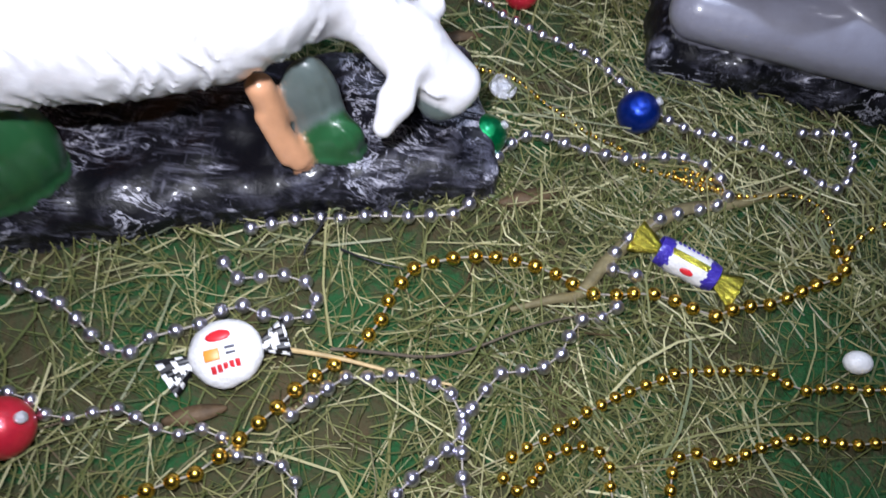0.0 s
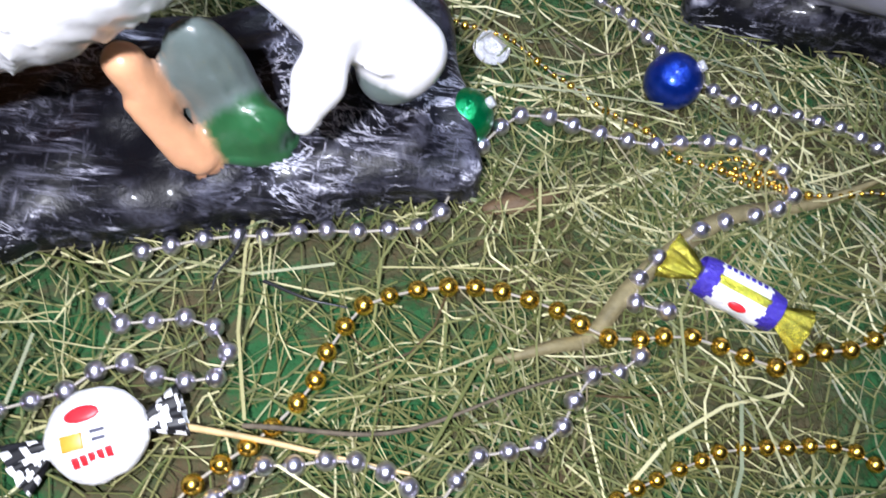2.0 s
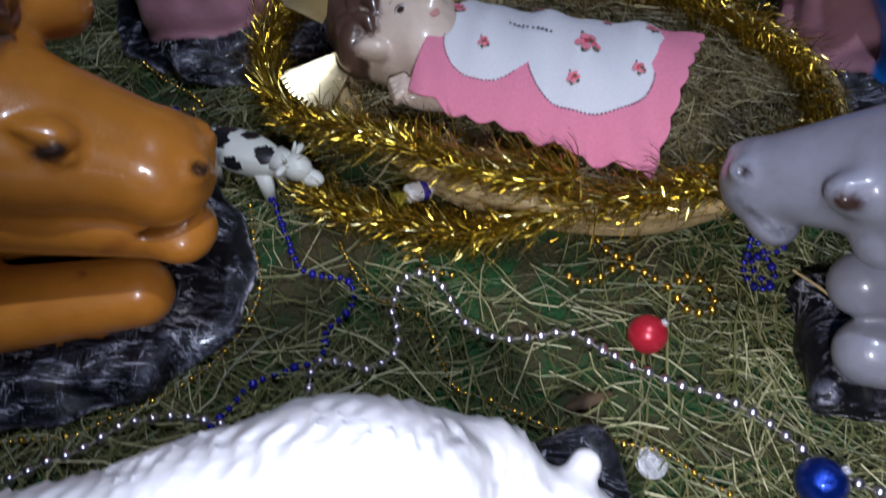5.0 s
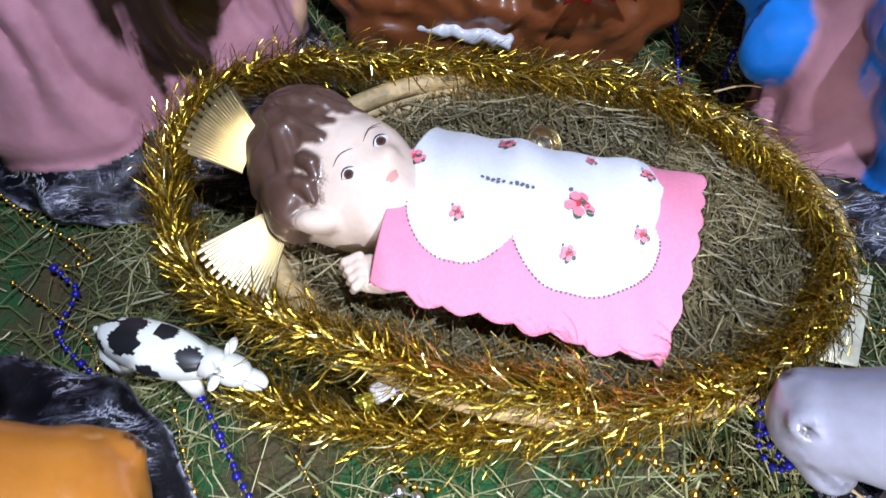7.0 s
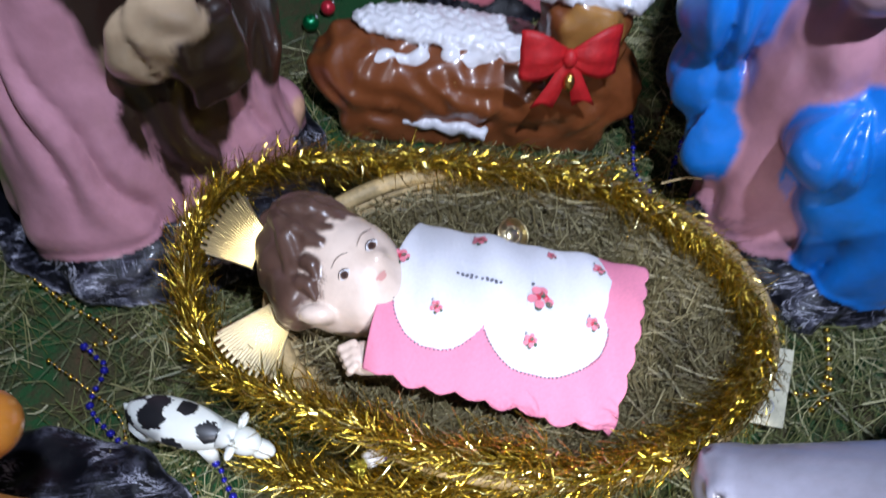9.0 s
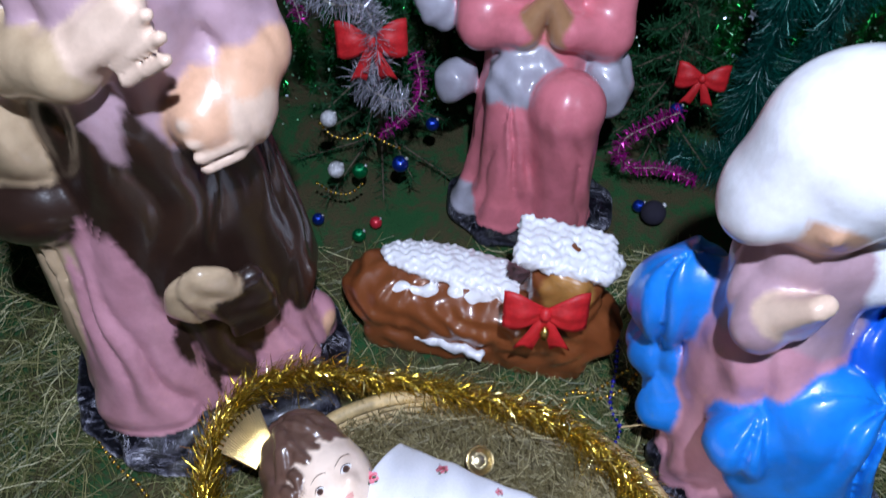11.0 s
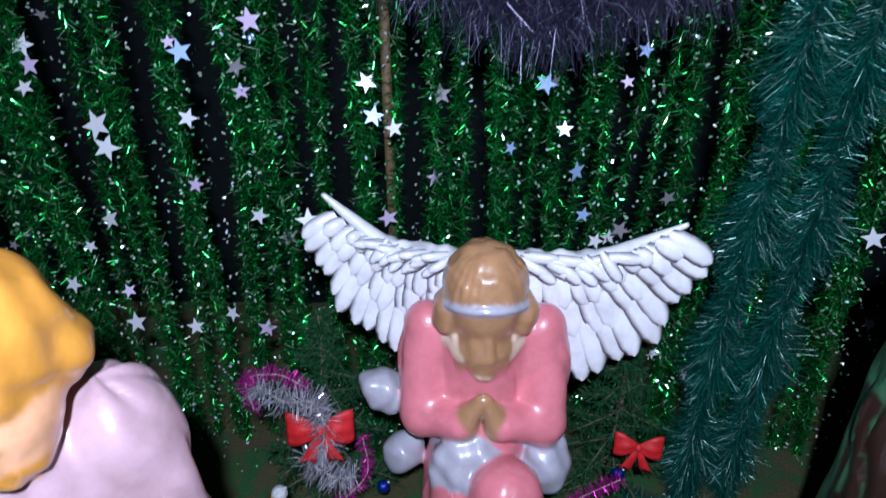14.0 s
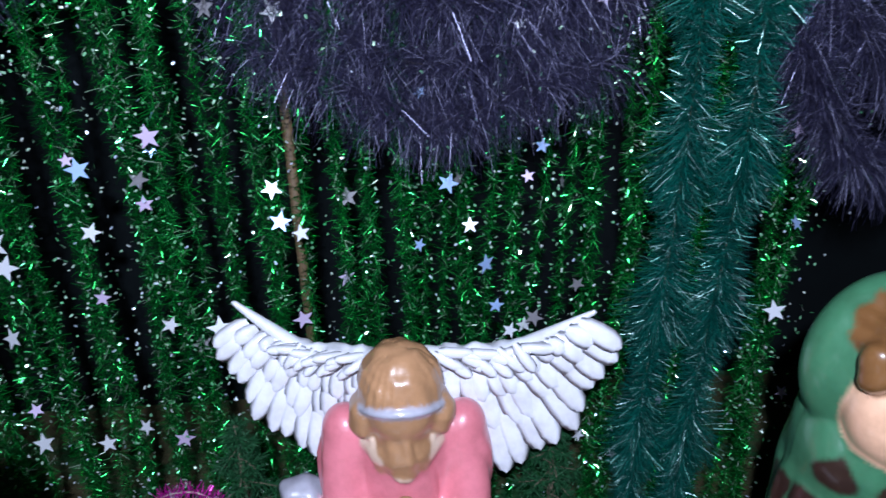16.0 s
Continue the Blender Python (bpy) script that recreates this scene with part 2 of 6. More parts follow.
def tube(points, r, seg=5):
    """A thin round cord along points."""
    p = np.asarray(points, float)
    t = np.gradient(p, axis=0)
    t /= np.linalg.norm(t, axis=1, keepdims=True) + 1e-9
    up = np.where(np.abs(t[:, 2:3]) > 0.9, [[1.0, 0, 0]], [[0, 0, 1.0]])
    u = np.cross(t, up)
    u /= np.linalg.norm(u, axis=1, keepdims=True) + 1e-9
    w = np.cross(t, u)
    a = np.arange(seg) * 2 * np.pi / seg
    rr = np.broadcast_to(np.asarray(r, float), (len(p),))[:, None, None]
    v = p[:, None] + rr * (np.cos(a)[None, :, None] * u[:, None] + np.sin(a)[None, :, None] * w[:, None])
    f = [(i * seg + j, i * seg + (j + 1) % seg, (i + 1) * seg + (j + 1) % seg, (i + 1) * seg + j) for i in range(len(p) - 1) for j in range(seg)]
    return v.reshape(-1, 3), f


RNG = np.random.default_rng(7)


def slivers(centres, axes, length, width, droop=0.0):
    """Thin foil strips that start at the centres and point along the axes; each is bent in the middle."""
    n = len(centres)
    d = axes / (np.linalg.norm(axes, axis=1, keepdims=True) + 1e-9)
    side = np.cross(d, RNG.normal(size=(n, 3)))
    side /= np.linalg.norm(side, axis=1, keepdims=True) + 1e-9
    bend = np.cross(d, side)
    L = (length * RNG.uniform(0.7, 1.25, n))[:, None]
    w = width * 0.5
    mid = centres + d * L * 0.55 + bend * L * RNG.uniform(-0.12, 0.12, (n, 1))
    tip = centres + d * L * 0.95 + bend * L * RNG.uniform(-0.3, 0.3, (n, 1)) - np.array([[0, 0, droop]]) * L
    v = np.stack([centres - side * w, centres + side * w, mid + side * w, mid - side * w, tip + side * w * 0.7, tip - side * w * 0.7], 1)
    f = []
    for o in range(0, 6 * n, 6):
        f.append((o, o + 1, o + 2, o + 3))
        f.append((o + 3, o + 2, o + 4, o + 5))
    return v.reshape(-1, 3), f


def sprays(path, per_step, length, width, material, name, forward=0.25, droop=0.0, lumps=0.0):
    """Foil strips that stand out all round from a cord."""
    p = np.asarray(path, float)
    t = np.gradient(p, axis=0)
    t /= np.linalg.norm(t, axis=1, keepdims=True) + 1e-9
    c = np.repeat(p, per_step, axis=0) + RNG.normal(scale=0.0012, size=(len(p) * per_step, 3))
    tt = np.repeat(t, per_step, axis=0)
    r = RNG.normal(size=c.shape)
    r -= (r * tt).sum(1, keepdims=True) * tt
    r /= np.linalg.norm(r, axis=1, keepdims=True) + 1e-9
    k = np.repeat(1 - lumps * np.abs(np.sin(np.arange(len(p)) * 0.11 + 1.3)), per_step)
    v, f = slivers(c, r + tt * (RNG.normal(scale=forward, size=(len(c), 1)) + 2.0 * lumps * (0.5 - k[:, None])), length * k, width, droop)
    return mesh_from(name, v, f, [material], smooth=False)


def curls(path, per_step, length, width, material, name):
    """Narrow foil ribbons that stand out from a cord and curl over at their ends."""
    p = np.asarray(path, float)
    t = np.gradient(p, axis=0)
    t /= np.linalg.norm(t, axis=1, keepdims=True) + 1e-9
    n = len(p) * per_step
    c, tt = np.repeat(p, per_step, axis=0) + RNG.normal(scale=0.0012, size=(n, 3)), np.repeat(t, per_step, axis=0)
    d = RNG.normal(size=(n, 3))
    d -= (d * tt).sum(1, keepdims=True) * tt
    d /= np.linalg.norm(d, axis=1, keepdims=True) + 1e-9
    d += tt * RNG.normal(scale=0.3, size=(n, 1))
    d /= np.linalg.norm(d, axis=1, keepdims=True)
    bend = np.cross(d, np.cross(tt + RNG.normal(scale=0.45, size=(n, 3)), d))
    bend /= np.linalg.norm(bend, axis=1, keepdims=True) + 1e-9
    side = np.cross(d, bend) * (width * 0.5)
    L, turn = length * RNG.uniform(0.65, 1.3, (n, 1)), RNG.uniform(1.0, 4.6, (n, 1))
    rows = []
    for k in range(6):
        a = turn * k / 5
        q = c + L * (d * np.sin(a) + bend * (1 - np.cos(a))) / turn
        twist = side * math.cos(0.25 * k) + d * (width * 0.5) * math.sin(0.25 * k) * 0.4
        rows += [q - twist, q + twist]
    v = np.stack(rows, 1).reshape(-1, 3)
    f = [(o + 2 * k, o + 2 * k + 1, o + 2 * k + 3, o + 2 * k + 2) for o in range(0, 12 * n, 12) for k in range(5)]
    return mesh_from(name, v, f, [material], smooth=False)

# ---- sculpture: rounded forms melted together and polygonised on a grid ----
PAINT = {
    "porcelain": (0.84, 0.67, 0.55), "muzzle": (0.40, 0.13, 0.02), "nostril": (0.02, 0.012, 0.01),
    "white": (0.88, 0.88, 0.92), "skin": (0.72, 0.42, 0.27), "pale": (0.75, 0.55, 0.42), "peach": (0.70, 0.36, 0.20), "plant": (0.02, 0.10, 0.035),
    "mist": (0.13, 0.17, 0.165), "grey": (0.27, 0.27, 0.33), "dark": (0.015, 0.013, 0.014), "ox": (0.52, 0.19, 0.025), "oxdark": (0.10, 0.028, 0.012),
    "hair": (0.115, 0.062, 0.045), "ginger": (0.62, 0.27, 0.045), "lilac": (0.46, 0.30, 0.345), "rose": (0.60, 0.29, 0.35), "brown": (0.028, 0.014, 0.010),
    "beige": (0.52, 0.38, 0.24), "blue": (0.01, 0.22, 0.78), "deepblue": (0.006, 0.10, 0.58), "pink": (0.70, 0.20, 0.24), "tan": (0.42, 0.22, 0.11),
    "silver": (0.42, 0.41, 0.48), "green": (0.042, 0.15, 0.075), "bronze": (0.17, 0.075, 0.025), "lip": (0.74, 0.37, 0.33), "bark": (0.20, 0.058, 0.018),
    "endwood": (0.40, 0.19, 0.05), "eye": (0.05, 0.025, 0.02), "marble": (0.01, 0.01, 0.012), "wing": (0.74, 0.74, 0.80), "red": (0.5, 0.015, 0.02)}
PNAMES = list(PAINT)
PCOLS = np.array([PAINT[k] for k in PNAMES])


def limb(a, b, ra, rb, paint, k=0.012, fold=None, wool=None):
    return dict(kind="limb", a=np.array(a, float), b=np.array(b, float), ra=ra, rb=rb, paint=paint, k=k, fold=fold, wool=wool)


def egg(c, r, paint, rot=(0, 0, 0), k=0.012, fold=None, wool=None):
    return dict(kind="egg", c=np.array(c, float), r=np.array(r, float), rot=rot, paint=paint, k=k, fold=fold, wool=wool)


def block(c, half, rad, paint, rot=(0, 0, 0), k=0.008, wool=None):
    return dict(kind="block", c=np.array(c, float), r=np.array(half, float), rad=rad, rot=rot, paint=paint, k=k, fold=None, wool=wool)


def dab(c, r, paint, rot=(0, 0, 0)):
    d = egg(c, r, paint, rot)
    d["dab"] = True
    return d


def cut(c, r, rot=(0, 0, 0)):
    d = egg(c, r, "dark", rot)
    d["cut"] = True
    return d


def distance(p, x, y, z):
    if p["kind"] == "limb":
        ax = p["b"] - p["a"]
        qx, qy, qz = x - p["a"][0], y - p["a"][1], z - p["a"][2]
        t = np.clip((qx * ax[0] + qy * ax[1] + qz * ax[2]) / (ax @ ax + 1e-12), 0, 1)
        d = np.sqrt((qx - t * ax[0]) ** 2 + (qy - t * ax[1]) ** 2 + (qz - t * ax[2]) ** 2) - (p["ra"] + (p["rb"] - p["ra"]) * t)
        c = p["a"]
    else:
        m = np.array(Euler([radians(a) for a in p["rot"]]).to_matrix())
        c = p["c"]
        dx, dy, dz = x - c[0], y - c[1], z - c[2]
        q = [m[0, i] * dx + m[1, i] * dy + m[2, i] * dz for i in range(3)]
        if p["kind"] == "egg":
            k0 = np.sqrt(sum((q[i] / p["r"][i]) ** 2 for i in range(3)))
            k1 = np.sqrt(sum((q[i] / p["r"][i] ** 2) ** 2 for i in range(3))) + 1e-9
            d = k0 * (k0 - 1) / k1
        else:
            e = [np.abs(q[i]) - p["r"][i] + p["rad"] for i in range(3)]
            d = np.sqrt(sum(np.maximum(v, 0) ** 2 for v in e)) + np.minimum(np.maximum(e[0], np.maximum(e[1], e[2])), 0) - p["rad"]
    if p["fold"]:
        amp, n, phase, twist = p["fold"]
        th = np.arctan2(y - c[1], x - c[0])
        w = 0.62 * n * th + phase + twist * (z - c[2]) + 1.9 * np.sin(2 * th + 17 * z + phase) + 0.8 * np.sin(41 * z - 3 * th)
        d = d - amp * (np.abs(np.sin(w * 0.5)) * 2 - 1) * (0.55 + 0.45 * np.sin(3 * th + 23 * z + 2))
    if p["wool"]:
        amp, f = p["wool"][:2]
        s = np.sin(f * x + 2.2 * np.sin(f * 0.45 * z + 0.3 * f * y)) * np.sin(f * 0.8 * z + 1.7 * np.sin(f * 0.5 * x)) + 0.6 * np.sin(f * 1.3 * y + 2 * np.sin(f * 0.6 * x))
        if len(p["wool"]) == 3:
            w = f * x + 2.4 * np.sin(f * 0.28 * z + f * 0.2 * y) + 1.3 * np.sin(f * 0.5 * y + 0.15 * f * x)
            s = (1 - 2 * np.abs(np.sin(w * 0.5))) * (0.6 + 0.4 * np.sin(f * 0.3 * y + 1.1 * np.sin(0.2 * f * x)))
        d = d - amp * s
    return d


def oval_patch(a, b, ra, rb, turn, n=16):
    """A small painted oval: rim and middle, in the plane of a face."""
    c, s = math.cos(radians(turn)), math.sin(radians(turn))
    rim = [(a + c * ra * math.cos(q) - s * rb * math.sin(q), b + s * ra * math.cos(q) + c * rb * math.sin(q)) for q in np.linspace(0, 2 * np.pi, n, endpoint=False)]
    return rim + [(a, b)], [(i, (i + 1) % n, n) for i in range(n)]


def brush_line(points, w):
    """A thin painted stroke that tapers at both ends."""
    p = spline([(x, y) for x, y in points], w * 1.5)[:, :2]
    t = np.gradient(p, axis=0)
    t /= np.linalg.norm(t, axis=1, keepdims=True) + 1e-9
    side = np.stack([-t[:, 1], t[:, 0]], 1) * (w * (0.25 + 0.75 * np.sin(np.pi * np.linspace(0.05, 0.95, len(p)))))[:, None]
    q = np.stack([p - side, p + side], 1).reshape(-1, 2)
    return [tuple(k) for k in q], [(2 * i, 2 * i + 2, 2 * i + 3, 2 * i + 1) for i in range(len(p) - 1)]


def lay_on(verts, centre, out, right, shape, lift, reach=0.034):
    """Lays a flat shape on the sculpted skin that faces the given way."""
    centre, n, r = (np.array(q, float) for q in (centre, out, right))
    n /= np.linalg.norm(n)
    r -= n * (r @ n)
    r /= np.linalg.norm(r)
    u = np.cross(n, r)
    q = verts - centre
    a, b, h = q @ r, q @ u, q @ n
    m = a * a + b * b < reach * reach
    m &= h > h[m].max() - 0.016
    def terms(a, b):
        return np.stack([np.ones_like(a), a, b, a * a, a * b, b * b, a ** 3, a * a * b, a * b * b, b ** 3], 1)
    k = np.linalg.lstsq(terms(a[m] / reach, b[m] / reach), h[m], rcond=None)[0]
    p = np.array(shape, float)
    hh = terms(p[:, 0] / reach, p[:, 1] / reach) @ k
    return centre + p[:, :1] * r + p[:, 1:2] * u + (hh + lift)[:, None] * n


def sculpt(name, prims, res, label, category, join=(), painted=()):
    pad = 0.02
    los, his = [], []
    for p in prims:
        if p["kind"] == "limb":
            r = max(p["ra"], p["rb"])
            lo, hi = np.minimum(p["a"], p["b"]) - r, np.maximum(p["a"], p["b"]) + r
        else:
            r = np.linalg.norm(p["r"]) if any(p["rot"]) else p["r"]
            lo, hi = p["c"] - r, p["c"] + r
        p["lo"], p["hi"] = lo, hi
        if not p.get("dab") and not p.get("cut"):
            los.append(lo)
            his.append(hi)
    lo, hi = np.min(los, 0) - pad, np.max(his, 0) + pad
    n = np.ceil((hi - lo) / res).astype(int) + 1
    gx, gy, gz = [lo[i] + res * np.arange(n[i]) for i in range(3)]
    F = np.full(n, 0.05, np.float32)
    D = np.full(n, 0.05, np.float32)
    C = np.zeros(n, np.int16)
    for p in prims:
        a = np.clip(((p["lo"] - 0.03 - lo) / res).astype(int), 0, n - 1)
        b = np.clip(((p["hi"] + 0.03 - lo) / res).astype(int) + 2, 1, n)
        s = tuple(slice(int(a[i]), int(b[i])) for i in range(3))
        d = distance(p, gx[s[0]][:, None, None], gy[s[1]][None, :, None], gz[s[2]][None, None, :]).astype(np.float32)
        col = PNAMES.index(p["paint"])
        if p.get("dab"):
            C[s] = np.where(d < 0, col, C[s])
        elif p.get("cut"):
            F[s] = np.maximum(F[s], -d)
        else:
            k = p["k"]
            h = np.maximum(k - np.abs(F[s] - d), 0) / k
            C[s] = np.where(d < D[s], col, C[s])
            D[s] = np.minimum(D[s], d)
            F[s] = np.minimum(F[s], d) - h * h * k * 0.25
    S = F < 0
    cells = S[:-1, :-1, :-1].astype(np.int8)
    tot = sum(S[i:n[0] - 1 + i, j:n[1] - 1 + j, k:n[2] - 1 + k].astype(np.int8) for i in (0, 1) for j in (0, 1) for k in (0, 1))
    I, J, K = np.nonzero((tot > 0) & (tot < 8))
    ids = np.full(cells.shape, -1, np.int64)
    ids[I, J, K] = np.arange(len(I))
    acc, cnt = np.zeros((len(I), 3)), np.zeros(len(I))
    corners = [(i, j, k) for i in (0, 1) for j in (0, 1) for k in (0, 1)]
    val = {c: F[I + c[0], J + c[1], K + c[2]] for c in corners}
    for c in corners:
        for ax in range(3):
            if c[ax]:
                continue
            e = list(c)
            e[ax] = 1
            f0, f1 = val[c], val[tuple(e)]
            m = (f0 < 0) != (f1 < 0)
            t = np.where(m, f0 / np.where(f0 == f1, 1, f0 - f1), 0)
            q = np.tile(np.array(c, float), (len(I), 1))
            q[:, ax] = t
            acc += q * m[:, None]
            cnt += m
    verts = lo + res * (np.stack([I, J, K], 1) + acc / cnt[:, None])
    col = sum(PCOLS[C[I + c[0], J + c[1], K + c[2]]] for c in corners) / 8.0
    ismar = sum((C[I + c[0], J + c[1], K + c[2]] == PNAMES.index("marble")).astype(int) for c in corners) >= 5
    quads = []
    for ax in range(3):
        o1, o2 = [(1, 2), (2, 0), (0, 1)][ax]
        sl0 = [slice(None)] * 3
        sl1 = [slice(None)] * 3
        sl0[ax], sl1[ax] = slice(0, -1), slice(1, None)
        s0, s1 = S[tuple(sl0)], S[tuple(sl1)]
        E = np.array(np.nonzero(s0 != s1)).T
        ok = (E[:, o1] > 0) & (E[:, o2] > 0) & (E[:, o1] < n[o1] - 1) & (E[:, o2] < n[o2] - 1)
        E = E[ok]
        flip = s0[E[:, 0], E[:, 1], E[:, 2]]
        def cell(a, b):
            q = E.copy()
            q[:, o1] -= a
            q[:, o2] -= b
            return ids[q[:, 0], q[:, 1], q[:, 2]]
        g = np.stack([cell(1, 1), cell(0, 1), cell(0, 0), cell(1, 0)], 1)
        g[~flip] = g[~flip][:, ::-1]
        quads.append(g)
    quads = np.vstack(quads)
    quads = quads[(quads >= 0).all(1)]
    index = ismar[quads].sum(1) >= 3
    faces = [tuple(int(i) for i in q) for q in quads]
    index = list(index.astype(int))
    verts = [tuple(v) for v in verts]
    cols = [tuple(c) for c in col]
    skin = np.array(verts)
    join = list(join) + [(lay_on(skin, c, n, r, shape[0], lift), shape[1], paint) for c, n, r, shape, lift, paint in painted]
    for jv, jf, jp in join:
        o = len(verts)
        verts += [tuple(v) for v in jv]
        cols += [PAINT[jp]] * len(jv)
        faces += [tuple(int(i) + o for i in q) for q in jf]
        index += [0] * len(jf)
    me = mesh_from(name, verts, faces, ["glazed_paint", "black_base_paint"], index)
    layer = me.color_attributes.new("paint", "FLOAT_COLOR", "POINT")
    layer.data.foreach_set("color", np.column_stack([np.array(cols), np.ones(len(cols))]).astype(np.float32).ravel())
    return tagged(new(name, me), label, category)

# ---- setting ----


def quad_sheet(x0, x1, y0, y1, z, n, lift, seed):
    noise.seed_set(seed)
    xs, ys = np.linspace(x0, x1, n), np.linspace(y0, y1, n)
    v = [(x, y, z + lift * noise.noise((x * 9, y * 9, seed))) for y in ys for x in xs]
    f = [(j * n + i, j * n + i + 1, (j + 1) * n + i + 1, (j + 1) * n + i) for j in range(n - 1) for i in range(n - 1)]
    return v, f


v, f = quad_sheet(-2.0, 2.4, -1.6, 2.2, -0.004, 150, 0.003, 3)
ground = tagged(new("ground", mesh_from("ground", v, f, ["green_felt_mat"])), "green felt mat strewn with hay", "mat", kind="structure")


# Added walls and ceiling close the place; their colour carries the room's darkness.
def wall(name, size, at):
    ob = solo(name, slab(size, (0, 0, 0), 0.0), "room_darkness", "added room wall, shade put into its near-black colour", "wall", pose(*at), kind="structure", smooth=False)
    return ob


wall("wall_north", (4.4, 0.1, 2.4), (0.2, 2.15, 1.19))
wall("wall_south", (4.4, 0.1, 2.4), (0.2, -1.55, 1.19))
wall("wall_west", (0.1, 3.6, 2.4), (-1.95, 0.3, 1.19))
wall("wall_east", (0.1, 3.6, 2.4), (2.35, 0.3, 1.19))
tagged(wall("ceiling", (4.4, 3.8, 0.1), (0.2, 0.3, 2.44)), "added ceiling, shade put into its near-black colour", "ceiling")


def hay(name, n, region, z0, lift, label, length=(0.025, 0.09), width=0.0011, mat="hay"):
    """Dry stalks lying in all directions, each a bent flat ribbon."""
    x, y, z = region(n)
    a = RNG.uniform(0, 2 * np.pi, n)
    L = RNG.uniform(*length, n)
    bend = RNG.normal(scale=0.34, size=n)
    tilt = RNG.normal(scale=0.05, size=n)
    w = width * RNG.uniform(0.5, 1.3, n)
    zz = z + z0 + RNG.uniform(0, lift, n)
    vs = []
    for s, b in ((-0.5, 1.0), (-0.17, 0.0), (0.17, 0.0), (0.5, 1.0)):
        cx = x + np.cos(a) * L * s - np.sin(a) * L * bend * b * 0.35
        cy = y + np.sin(a) * L * s + np.cos(a) * L * bend * b * 0.35
        cz = np.maximum(zz + tilt * L * s * 2, z + 0.001)
        nx, ny = -np.sin(a + bend * s), np.cos(a + bend * s)
        for q in (-1, 1):
            vs.append(np.stack([cx + q * nx * w, cy + q * ny * w, cz + 0.0003 * q], 1))
    vv = np.stack(vs, 1).reshape(-1, 3)
    ff = [(o + 2 * i, o + 2 * i + 1, o + 2 * i + 3, o + 2 * i + 2) for o in range(0, 8 * n, 8) for i in range(3)]
    return tagged(new(name, mesh_from(name, vv, ff, [mat], smooth=False)), label, "hay", kind="stuff")


def on_mat(n):
    x, y = RNG.uniform(-0.5, 0.95, n * 3), RNG.uniform(-0.05, 1.30, n * 3)
    d = np.array([noise.noise((a * 7, b * 7, 5.5)) for a, b in zip(x, y)])
    d = d + 0.45 * np.exp(-((x - 0.24) ** 2 + (y - 0.60) ** 2) / 0.016)
    keep = np.nonzero(RNG.uniform(-0.66, 0.40, n * 3) < d)[0]
    keep = np.resize(keep, n)
    return x[keep] + RNG.normal(scale=0.004, size=n), y[keep] + RNG.normal(scale=0.004, size=n), np.zeros(n)


hay("loose_hay", 34000, on_mat, 0.0, 0.007, "thin layer of dry hay strewn over the green mat", (0.015, 0.075), 0.00040)
hay("coarse_hay", 1100, on_mat, 0.002, 0.008, "scattered broader hay stalks on the green mat", (0.04, 0.13), 0.0007)

